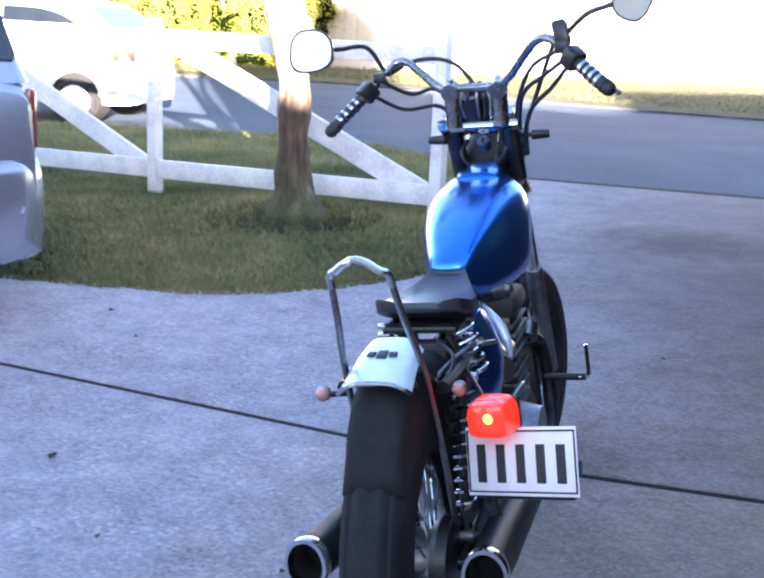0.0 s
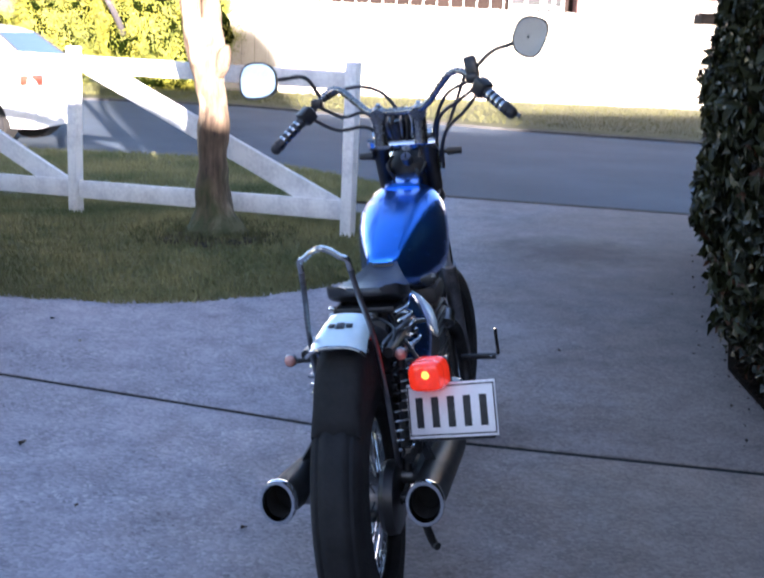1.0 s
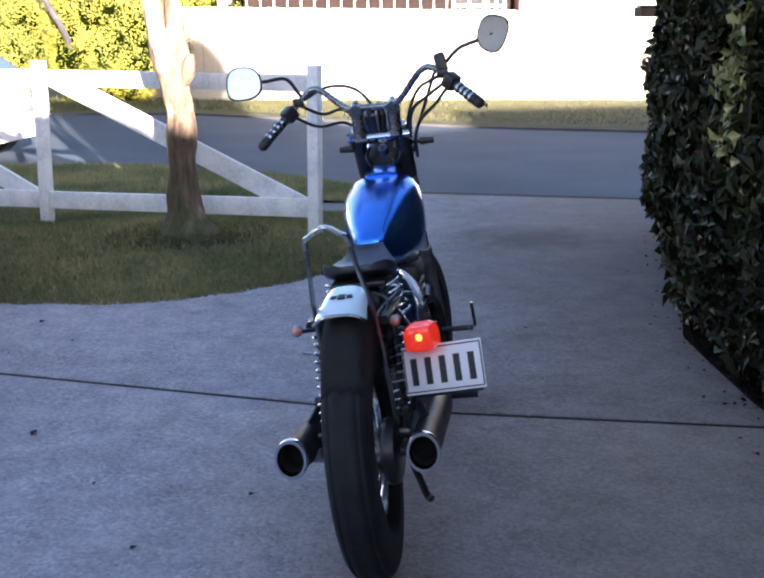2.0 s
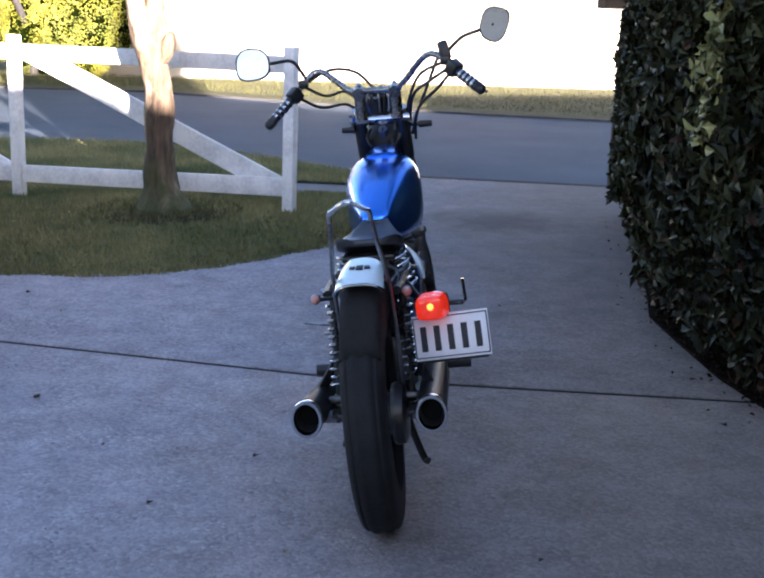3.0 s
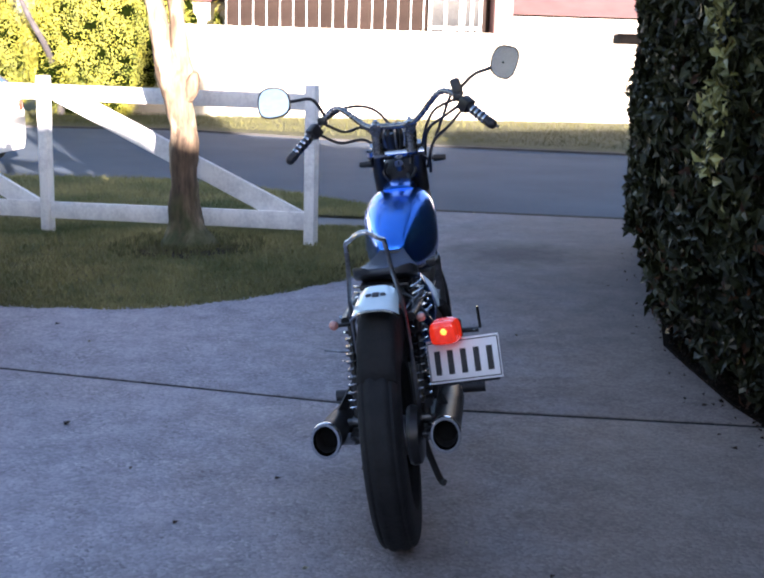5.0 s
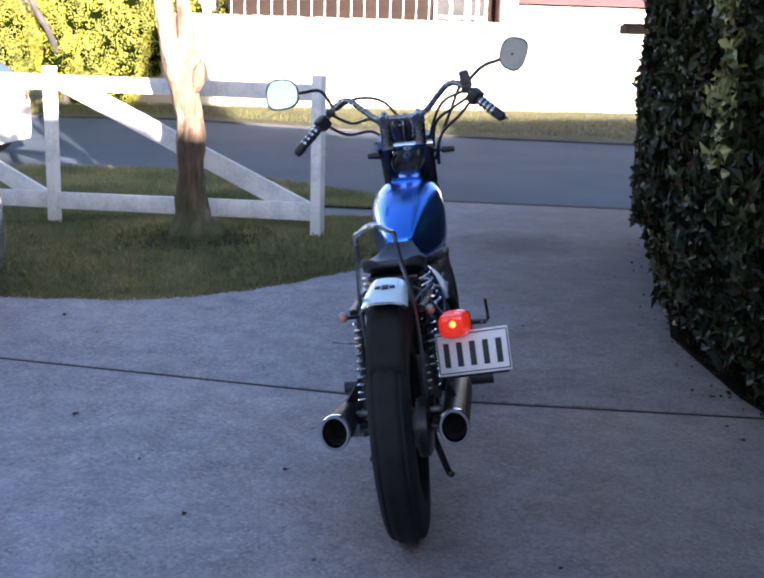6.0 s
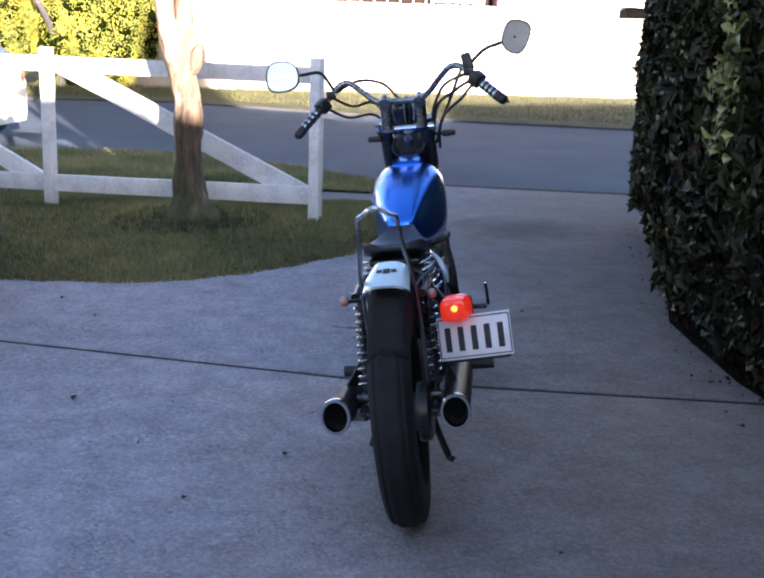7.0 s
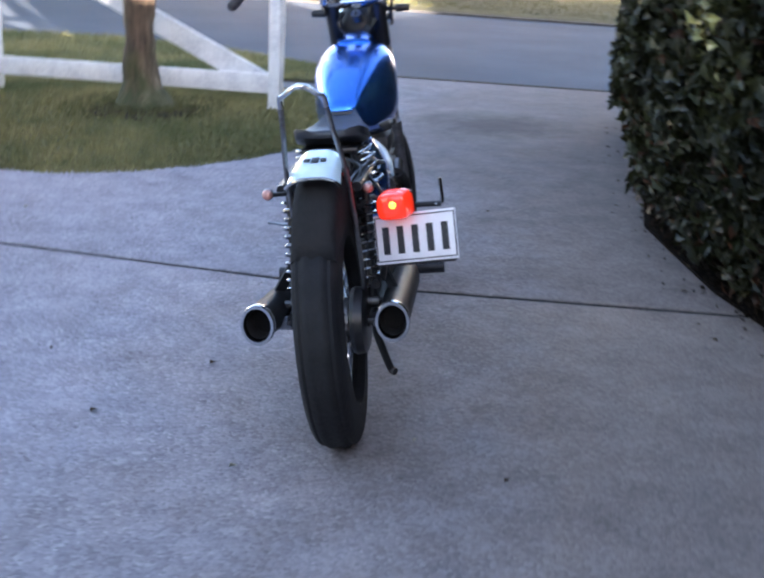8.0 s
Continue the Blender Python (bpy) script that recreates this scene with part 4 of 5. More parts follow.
part("axle", rod((-0.15, -0.012, 0.347), (0.15, -0.012, 0.347), 0.011, n=10), M_STAY, bike)
for s in (-1, 1):
    part("axle_nut", rod((s * 0.13, -0.012, 0.347), (s * 0.155, -0.012, 0.347), 0.02, n=6), M_STEEL, bike)
    part("chain_adjuster", rod((s * 0.12, -0.06, 0.35), (s * 0.12, 0.0, 0.35), 0.008, n=8), M_STEEL, bike)
eng = part("engine", box(0.24, 0.4, 0.2, pose(0, 0.7, 0.34), bevel=0.04), M_ENGINE, bike, "dark twin-cylinder engine block")
for i in range(8):
    part("cooling_fin", box(0.215 - 0.004 * (i % 2), 0.2, 0.007, pose(0, 0.77, 0.47 + 0.026 * i), bevel=0.002), M_ENGINE, eng)
part("barrel", box(0.2, 0.17, 0.24, pose(0, 0.77, 0.56), bevel=0.02), M_BLACK, eng)
part("rocker_cover", box(0.22, 0.18, 0.06, pose(0, 0.77, 0.70), bevel=0.02), M_TRIMBLK, eng)
for s in (-1, 1):
    part("engine_case", rod((s * 0.1, 0.66, 0.36), (s * 0.165, 0.66, 0.36), 0.1, 0.085, 24), M_STEEL, eng, "polished round engine case")
    part("air_filter", rod((s * 0.085, 0.5, 0.61), (s * 0.115, 0.43, 0.615), 0.034, n=16), M_TRIMBLK, eng)
    part("carburettor", rod((s * 0.08, 0.66, 0.6), (s * 0.09, 0.5, 0.62), 0.032, n=12), M_STEEL, eng)

# exhausts
for s, side in ((-1, "exhaust"), (1, "exhaust")):
    ex = part(side, sweep([(s * 0.1, 0.88, 0.58, 0.02), (s * 0.12, 1.0, 0.5, 0.02), (s * 0.14, 0.98, 0.33, 0.02), (s * 0.15, 0.8, 0.29, 0.021), (s * 0.155, 0.55, 0.315, 0.024)], 0.02, 14), M_MUFFLER, bike, "blackened steel exhaust pipe")
    tip, root = Vector((0.174 if s > 0 else -0.185, -0.14, 0.384 if s > 0 else 0.388)), Vector((s * 0.155, 0.55, 0.315))
    way = (tip - root)
    rings = []
    prof = [(0.0, 0.026), (0.08, 0.04), (0.2, 0.046), (0.8, 0.046), (0.94, 0.044), (0.985, 0.047), (1.0, 0.046), (1.0, 0.039), (0.97, 0.037), (0.85, 0.036)]
    m = between(root, tip)
    length = way.length
    b = bmesh.new()
    for t, r in prof:
        rings.append([m @ Vector((r * 0.93 * math.cos(a), r * 1.12 * math.sin(a), (t - 0.5) * length)) for a in (2 * math.pi * k / 28 for k in range(28))])
    body = part("muffler", loft(rings), M_MUFFLER, ex, smooth=40)
    oval = [(0.93 * math.cos(a), 1.12 * math.sin(a)) for a in (2 * math.pi * k / 28 for k in range(28))]
    part("tip_liner", loft([[m @ Vector((0.0352 * x, 0.0352 * y, (t - 0.5) * length)) for x, y in oval] for t in (0.985, 0.87)], cap=False), M_DEADBLACK, ex, "black inside of the tip")
    part("baffle", loft([[m @ Vector((0.0352 * x, 0.0352 * y, (t - 0.5) * length)) for x, y in oval] for t in (0.88, 0.86)]), M_DEADBLACK, ex)
    part("tip_ring", loft([[m @ Vector((r * x, r * y, (t - 0.5) * length)) for x, y in oval] for t, r in ((0.965, 0.0465), (0.975, 0.0495), (1.0, 0.0505), (1.01, 0.048), (1.01, 0.0405), (1.0, 0.038), (0.98, 0.0365))], cap=False), M_CHROME, ex, "bright chrome tip ring")
    part("bracket", box(0.008, 0.03, 0.12, between(tip * 0.7 + root * 0.3 + Vector((0, 0, 0.03)), Vector((s * 0.11, 0.12, 0.5)))), M_BLACK, ex)

# rear mudguard: a short blade high over the tyre
b = bmesh.new()
rows = []
for i in range(15):
    a = radians(-25.5 + 18.5 * i / 14)
    row = []
    for j in range(13):
        w = (j / 12 - 0.5) * 2
        r = 0.49 - 0.026 * abs(w) ** 3.4
        x = 0.012 + (0.069 - 0.01 * (i / 14)) * w
        row.append((x, REAR.y + r * math.sin(a), REAR.z + r * math.cos(a)))
    rows.append(row)
outer = [[b.verts.new(p) for p in r] for r in rows]
for u, v in zip(outer, outer[1:]):
    for j in range(12):
        b.faces.new((u[j], u[j + 1], v[j + 1], v[j]))
bmesh.ops.recalc_face_normals(b, faces=b.faces)
bmesh.ops.solidify(b, geom=list(b.faces), thickness=0.004)
fender = part("mudguard", b, M_GUARD, bike, "short pale polished rear mudguard")
lipline = [(x, y, z) for x, y, z in rows[0]]
part("rolled_edge", sweep(lipline, 0.005, 8, 2), M_CHROME, fender)
for dx, w, h in ((0.0, 0.02, 0.026), (-0.021, 0.016, 0.016), (0.021, 0.016, 0.016)):
    part("badge", box(w, 0.003, h, pose(dx + 0.012, -0.012 - 0.4915 * math.sin(radians(15.5)), 0.347 + 0.4915 * math.cos(radians(15.5)), -75, 0, dx * 400), bevel=0.001), M_INK, fender, "worn dark sticker")
# added black filler, shaped like the tyre, closes the gap under the mudguard
rings = []
for d in (-44, -39, -34, -29, -24, -19, -14, 0, 15, 30, 45, 60):
    a, top, mid = radians(d), float(np.interp(d, (-44, -20, 10, 60), (0.341, 0.452, 0.43, 0.42))), float(np.interp(d, (-44, -14), (0.001, 0.011)))
    rings.append([(mid + x, REAR.y + r * math.sin(a), REAR.z + r * math.cos(a)) for x, r in tyre_outline(0.0585 if d < -30 else 0.062, top, 0.32, False)])
part("gap_filler", loft(rings), M_RUBBER, fender, "black rubber filler added to carry the tyre's shape up to the mudguard", smooth=60)
for s in (-1, 1):
    part("mudguard_bolt", rod((0.012 + s * 0.05, -0.12, 0.75), (0.012 + s * 0.05, -0.135, 0.765), 0.007, n=6), M_STEEL, fender)

# sissy bar
sissy = [(0.08, 0.0, 0.42), (0.08, -0.04, 0.55), (0.079, -0.10, 0.70), (0.075, -0.14, 0.8), (0.062, -0.19, 0.9), (0.056, -0.22, 0.965), (0.053, -0.234, 0.99), (0.04, -0.241, 0.998), (0.02, -0.246, 1.013), (0.0, -0.248, 1.019)]
hoop = part("sissy_bar", sweep([(-x + 0.01, y, z) for x, y, z in sissy[5:-1]] + [(x + 0.01, y, z) for x, y, z in sissy[:4:-1]], 0.0068, 10, 5), M_CHROME, bike, "slim chrome sissy bar hoop")
for s in (-1, 1):
    part("stay", sweep([(s * x + 0.01, y, z) for x, y, z in sissy[:6]], 0.0066, 10, 5), M_STEEL, hoop, "dull grey steel stay")

# shock absorbers
for s in (-1, 1):
    lo, hi = Vector((s * 0.107, 0.02, 0.39)), Vector((s * 0.104, 0.07, 0.71))
    sh = part("shock_absorber", rod(lo, hi, 0.012), M_BLACK, bike, "black shock absorber in a chrome coil spring")
    turns, pts = 10, []
    m = between(lo, hi)
    for k in range(turns * 8 + 1):
        a = 2 * math.pi * k / 8
        pts.append(tuple(m @ Vector((0.023 * math.cos(a), 0.023 * math.sin(a), -0.12 + 0.24 * k / (turns * 8)))))
    part("coil_spring", sweep(pts, 0.0045, 6, 1), M_CHROME, sh)
    part("top_eye", rod(hi - Vector((0.015, 0, 0)), hi + Vector((0.015, 0, 0)), 0.018), M_BLACK, sh)
    part("bottom_eye", rod(lo - Vector((0.015, 0, 0)), lo + Vector((0.015, 0, 0)), 0.018), M_STAY, sh)

# indicators at the rear
for s, dy, dz in ((-1, 0.0, 0.0), (1, 0.06, -0.008)):
    ind = part("indicator", rod((s * 0.075, -0.08 + dy, 0.725 + dz), (s * 0.115, -0.1 + dy, 0.728 + dz), 0.006), M_BLACK, bike, "small rear indicator")
    part("bowl", ball((s * 0.127, -0.098 + dy, 0.73 + dz), 0.0155, (1, 0.8, 1), 14), M_STEEL, ind)
    part("lens", ball((s * 0.127, -0.108 + dy, 0.73 + dz), 0.0142, (1, 0.8, 1), 14), M_AMBER, ind, "faded amber lens")

# tail lamp and number plate at the right
at = pose(0.245, -0.083, 0.594) @ pose(0, 0, 0, 0, 0, -15) @ pose(0, 0, 0, -14, -7, 0)
plate = part("number_plate", box(0.228, 0.003, 0.129, bevel=0.001), M_PLATE, bike, "white number plate with a dark border", at=at)
for dx, dz, w, h in ((0, 0.057, 0.222, 0.003), (0, -0.057, 0.222, 0.003), (-0.11, 0, 0.003, 0.114), (0.11, 0, 0.003, 0.114)):
    part("border", box(w, 0.002, h, pose(dx, -0.0022, dz)), M_INK, plate)
for i in range(5):
    part("bar", box(0.018, 0.002, 0.072, pose(-0.082 + 0.041 * i, -0.0024, -0.004)), M_INK, plate, "plain dark bar")
part("plate_bracket", box(0.2, 0.012, 0.02, pose(0.0, 0.012, -0.062), bevel=0.004), M_BLACK, bike, at=at)
part("plate_arm", sweep([(0.135, 0.03, 0.45), (0.16, 0.0, 0.55), (0.2, -0.05, 0.6)], 0.01), M_BLACK, bike)
oval = [(0.047 * math.copysign(abs(math.cos(a)) ** 0.5, math.cos(a)), 0.04 * math.copysign(abs(math.sin(a)) ** (0.75 if math.sin(a) > 0 else 0.35), math.sin(a))) for a in (2 * math.pi * k / 28 for k in range(28))]
tl = part("tail_lamp", loft([[(x * w, y, z * w) for x, z in oval] for y, w in ((0.03, 1.0), (0.0, 1.0), (-0.004, 0.965), (-0.008, 0.985), (-0.02, 0.96), (-0.03, 0.88), (-0.035, 0.72), (-0.037, 0.4))]),
          M_TAIL, bike, "lit red tail lamp lens", smooth=28, at=pose(0.196, -0.085, 0.682) @ pose(0, 0, 0, 0, -4, -12) @ Matrix.Scale(0.92, 4))
part("lamp_base", box(0.094, 0.014, 0.07, pose(0, 0.036, -0.002), bevel=0.01), M_BLACK, tl)
part("bulb", ball((0.007, -0.0368, 0.007), 0.011, (1, 0.3, 1), 12), M_BULB, tl, "glowing bulb")

# seat
def seat_ring(y, half, top, thick):
    pts = []
    for k in range(20):
        a = 2 * math.pi * k / 20
        c, s = math.cos(a), math.sin(a)
        pts.append((half * math.copysign(abs(c) ** 0.6, c), y, top - thick / 2 + thick / 2 * math.copysign(abs(s) ** 0.7, s) + 0.018 * (c * c) * (1 if s > 0 else 0)))
    return pts


st = part("seat", loft([seat_ring(*v) for v in ((0.16, 0.06, 0.835, 0.012), (0.166, 0.09, 0.842, 0.022), (0.185, 0.1, 0.838, 0.03), (0.23, 0.106, 0.826, 0.036), (0.3, 0.1, 0.818, 0.038), (0.36, 0.078, 0.822, 0.038), (0.42, 0.055, 0.836, 0.036), (0.46, 0.04, 0.848, 0.032), (0.475, 0.02, 0.846, 0.02))]), M_SEAT, bike, "black leather solo seat", smooth=60)
part("seat_pan", box(0.16, 0.25, 0.015, pose(0, 0.28, 0.785), bevel=0.005), M_BLACK, st)
for lo, hi in (((-0.082, 0.21, 0.705), (-0.082, 0.21, 0.79)), ((0.124, 0.15, 0.7), (0.095, 0.155, 0.795))):
    m = between(lo, hi)
    high = (Vector(hi) - Vector(lo)).length
    part("seat_spring", sweep([tuple(m @ Vector((0.021 * math.cos(k * math.pi / 5), 0.021 * math.sin(k * math.pi / 5), (k / 45 - 0.5) * high))) for k in range(46)], 0.0052, 8, 1), M_CHROME, st, "chrome coil seat spring")
# pale curved tube paints a sky highlight beside the blue side cover
part("cover_highlight", sweep([(0.076, 0.45, 0.765, 0.006), (0.097, 0.43, 0.751, 0.01), (0.12, 0.42, 0.724, 0.013), (0.137, 0.41, 0.69, 0.011), (0.144, 0.41, 0.655, 0.005)], 0.01, 12, 6), M_GUARD, bike, "pale crescent standing in for the sky's reflection on the side cover")
part("breather_hose", sweep([(0.06, 0.0, 0.72), (0.073, 0.02, 0.73), (0.095, 0.08, 0.748), (0.121, 0.14, 0.76), (0.1, 0.22, 0.75)], 0.0065, 8, 5), M_STEEL, bike, "grey braided hose")
horn = part("horn_button", box(0.036, 0.03, 0.03, pose(0.141, 0.35, 0.818, 0, -20, 0), bevel=0.006), M_BLACK, bike, "black switch block beside the seat")
part("knob", rod((0.154, 0.345, 0.826), (0.168, 0.34, 0.83), 0.009, n=12), M_STAY, horn)
part("bracket", sweep([(0.135, 0.36, 0.812), (0.1, 0.4, 0.79), (0.04, 0.48, 0.785)], 0.006, 8, 4), M_BLACK, horn)
part("battery_box", box(0.13, 0.17, 0.16, pose(0, 0.27, 0.62), bevel=0.012), M_BLACK, bike)
part("rear_fill", box(0.12, 0.04, 0.2, pose(0, 0.17, 0.66), bevel=0.01), M_TRIMBLK, bike)
for s in (-1, 1):
    part("side_cover", loft([[(s * ((0.088 if s > 0 else 0.07) + 0.01 * w), 0.32 + 0.125 * w * math.cos(a), 0.655 + 0.125 * w * math.sin(a) * (1.1 - 0.2 * math.cos(a))) for a in (2 * math.pi * k / 20 for k in range(20))] for w in (1.0,)] +
                            [[(s * ((0.1 if s > 0 else 0.082) + (0.042 if s > 0 else 0.03) * (1 - w * w)), 0.32 + 0.125 * w * math.cos(a), 0.655 + 0.125 * w * math.sin(a) * (1.1 - 0.2 * math.cos(a))) for a in (2 * math.pi * k / 20 for k in range(20))] for w in (0.98, 0.9, 0.75, 0.5, 0.2)]),
         M_BLUE, bike, "glossy blue side cover", smooth=60)
for i, (p, q) in enumerate([((0.06, 0.05, 0.7), (0.13, 0.3, 0.72)), ((-0.05, 0.08, 0.7), (0.1, 0.2, 0.66)), ((0.09, 0.0, 0.66), (0.12, 0.25, 0.6))]):
    part("wiring", sweep([p, tuple((np.array(p) + np.array(q)) / 2 + np.array((0.01, 0, 0.03))), q], 0.006, 8, 5), M_BLACK if i else M_STEEL, bike)

for s in (-1, 1):
    part("shock_bolt", rod((s * 0.12, 0.07, 0.71), (s * 0.138, 0.07, 0.71), 0.011, n=6), M_CHROME, bike)
    part("lower_bolt", rod((s * 0.122, 0.02, 0.39), (s * 0.14, 0.02, 0.39), 0.011, n=6), M_STAY, bike)
    part("mudguard_strut", sweep([(s * 0.066, -0.1, 0.78), (s * 0.088, -0.02, 0.72), (s * 0.1, 0.05, 0.7)], 0.006, 8, 4), M_CHROME, bike, "thin chrome mudguard strut")
part("lamp_wire", sweep([(0.19, -0.04, 0.66), (0.15, 0.02, 0.7), (0.1, 0.1, 0.74), (0.06, 0.2, 0.76)], 0.005, 8, 6), M_BLACK, bike)
part("indicator_wire", sweep([(0.09, -0.03, 0.71), (0.1, 0.04, 0.76), (0.05, 0.12, 0.77)], 0.004, 8, 6), M_BLACK, bike)
part("chain_guard", sweep([(0.1, 0.45, 0.44), (0.118, 0.2, 0.46), (0.122, -0.02, 0.45)], 0.014, 8, 5), M_BLACK, bike, "black chain guard")
part("oil_line", sweep([(0.12, 0.6, 0.5), (0.15, 0.5, 0.56), (0.13, 0.36, 0.54)], 0.007, 8, 6), M_STEEL, bike)
part("header_clamp", rod((0.1, 0.87, 0.57), (0.1, 0.9, 0.6), 0.03, n=14), M_STEEL, bike)

# tank
def tank_ring(y, half, top, bottom):
    pts = []
    for k in range(28):
        a = 2 * math.pi * k / 28
        c, s = math.cos(a), math.sin(a)
        z = (top + bottom) / 2 + (top - bottom) / 2 * math.copysign(abs(s) ** (0.72 if s > 0 else 0.6), s)
        x = half * math.copysign(abs(c) ** 0.72, c) * (0.93 + 0.07 * max(0, -s))
        pts.append((x, y, z))
    return pts


tk = part("fuel_tank", loft([tank_ring(*v) for v in ((0.455, 0.025, 0.862, 0.82), (0.465, 0.05, 0.872, 0.80), (0.5, 0.064, 0.892, 0.775), (0.56, 0.088, 0.928, 0.752), (0.64, 0.113, 0.962, 0.742), (0.72, 0.133, 0.99, 0.736), (0.8, 0.146, 1.01, 0.735), (0.87, 0.143, 1.022, 0.745), (0.92, 0.128, 1.022, 0.765), (0.96, 0.1, 1.01, 0.79), (0.98, 0.06, 0.99, 0.83))]), M_BLUE, bike, "glossy blue teardrop fuel tank", smooth=70)
part("tank_neck", loft([[(x * w, y, z + dz) for x, dz in ((-1, -0.03), (-0.9, 0.0), (-0.5, 0.012), (0.5, 0.012), (0.9, 0.0), (1, -0.03))] for y, w, z in ((0.85, 0.06, 1.018), (0.89, 0.066, 1.026), (0.95, 0.056, 1.034), (0.985, 0.044, 1.036))]), M_BLUE, tk, smooth=50)
part("tank_mount", box(0.08, 0.05, 0.03, pose(0.0, 0.468, 0.838), bevel=0.012), M_BLACK, tk)

# fork, yokes and headlamp
fork_top, fork_low = Vector((0, 0.93, 1.14)), Vector((0, 1.40, 0.33))
way = (fork_low - fork_top)
for s in (-1, 1):
    a, c = fork_top + Vector((s * 0.08, s * -0.012, 0.02)), fork_low + Vector((s * 0.08, s * -0.012, 0))
    fk = part("fork_leg", rod(a, a.lerp(c, 0.6), 0.018), M_CHROME, bike, "chrome fork tube")
    part("slider", rod(a.lerp(c, 0.55), c, 0.026), M_STEEL, fk)
    part("fork_cap", rod(a, a + Vector((0, -0.012, 0.022)), 0.021, n=6), M_CHROME, fk)
    part("fork_shroud", rod(a.lerp(c, 0.02), a.lerp(c, 0.2), 0.025), M_BLACK, fk)
part("top_yoke", box(0.225, 0.05, 0.02, pose(0, 0.925, 1.14, -30, 0, -6), bevel=0.006), M_CHROME, bike, "polished top yoke")
part("bottom_yoke", box(0.21, 0.06, 0.03, pose(0, 1.03, 0.97, -30, 0, -6), bevel=0.008), M_BLACK, bike)
hl = part("headlamp", ball((0, 1.07, 1.055), 0.08, (1, 0.9, 1), 20), M_TRIMBLK, bike, "round black headlamp shell")
part("headlamp_rim", spin([(-0.012, 0.083), (0.0, 0.09), (0.012, 0.083), (0.0, 0.078)], 28, pose(0, 1.11, 1.06, 0, 0, 90)), M_CHROME, hl)
part("headlamp_glass", rod((0, 1.108, 1.06), (0, 1.118, 1.06), 0.08, 0.07, 24), M_GLASSD, hl)
for s in (-1, 1):
    part("riser", loft([[(s * 0.064 + 0.024 * math.cos(a) * w, 0.905 - s * 0.006 + 0.02 * math.sin(a) * w + dy, z) for a in (2 * math.pi * k / 12 for k in range(12))] for z, w, dy in ((1.145, 1.0, 0), (1.17, 0.9, -0.003), (1.22, 0.9, -0.012), (1.255, 1.05, -0.016))]), M_BARS, bike, "tall dull chrome handlebar riser")
    part("bar_clamp", rod((s * 0.066, 0.868 - s * 0.006, 1.238), (s * 0.066, 0.9 - s * 0.006, 1.248), 0.023, 0.025, 20), M_BARS, bike, "round dull chrome bar clamp")
gauge = part("gauge", rod((-0.02, 0.95, 1.16), (-0.02, 0.92, 1.225), 0.036, n=20), M_BLACK, bike, "small round speedometer")
part("gauge_face", rod((-0.02, 0.9195, 1.2255), (-0.02, 0.918, 1.229), 0.031, n=20), M_GLASSD, gauge)
part("lamp_bracket", box(0.09, 0.02, 0.15, pose(0, 1.02, 1.035, -25, 0, -6), bevel=0.006), M_DEADBLACK, bike)
sw = part("ignition_switch", rod((0.005, 0.955, 1.085), (0.003, 0.935, 1.105), 0.017, n=16), M_STEEL, bike, "round steel ignition switch")
part("key_slot", box(0.004, 0.004, 0.014, pose(0.003, 0.9335, 1.1065, -45, 0, 0)), M_DEADBLACK, sw)
for x, z in ((-0.045, 1.075), (0.05, 1.08), (0.03, 1.03)):
    part("wire_loop", sweep([(x, 0.97, z + 0.03), (x * 1.3, 0.94, z), (x * 0.9, 0.95, z - 0.035), (x * 0.4, 0.99, z - 0.05)], 0.006, 8, 5), M_BLACK, bike)
for s in (-1, 1):
    part("clamp_bolt", rod((s * 0.064, 0.9, 1.258), (s * 0.064, 0.893, 1.275), 0.009, n=6), M_CHROME, bike)
    part("yoke_bolt", rod((s * 0.1, 0.918, 1.145), (s * 0.1, 0.908, 1.162), 0.013, n=6), M_CHROME, bike)
for x, r, m in ((-0.036, 0.005, M_STEEL), (-0.02, 0.006, M_BLACK), (0.004, 0.005, M_STEEL), (0.022, 0.006, M_BLACK), (0.036, 0.005, M_CHROME)):
    part("cable", sweep([(x * 0.8, 0.925, 1.16), (x, 0.905, 1.18), (x * 1.1, 0.89, 1.22), (x * 0.6, 0.9, 1.262)], r, 8, 5), m, bike)
part("cable_bundle", box(0.08, 0.04, 0.115, pose(0.0, 0.945, 1.195), bevel=0.014), M_BLACK, bike)
for s, e in ((-1, -0.035), (1, 0.0)):
    ind = part("front_indicator", rod((s * 0.09, 0.96, 1.112), (s * (0.145 + e), 0.95, 1.112), 0.007), M_BLACK, bike, "black front indicator")
    part("bowl", rod((s * (0.135 + e), 0.945, 1.112), (s * (0.182 + e), 0.95, 1.112), 0.014, 0.011, 14), M_BLACK, ind)

# handlebar, turned a little to the right
BAR_L = [(-0.05, 0.892, 1.25), (-0.1, 0.91, 1.255), (-0.15, 0.945, 1.29), (-0.2, 0.975, 1.325), (-0.235, 0.975, 1.325), (-0.27, 0.945, 1.29), (-0.31, 0.905, 1.245), (-0.391, 0.84, 1.163)]
BAR_R = [(0.05, 0.874, 1.25), (0.1, 0.85, 1.27), (0.15, 0.79, 1.32), (0.19, 0.745, 1.355), (0.225, 0.72, 1.358), (0.26, 0.69, 1.335), (0.295, 0.66, 1.30), (0.371, 0.603, 1.235)]
bars = part("handlebar", sweep(BAR_L[::-1] + BAR_R, 0.0112, 12, 5), M_BARS, bike, "dull chrome swept-up handlebar")
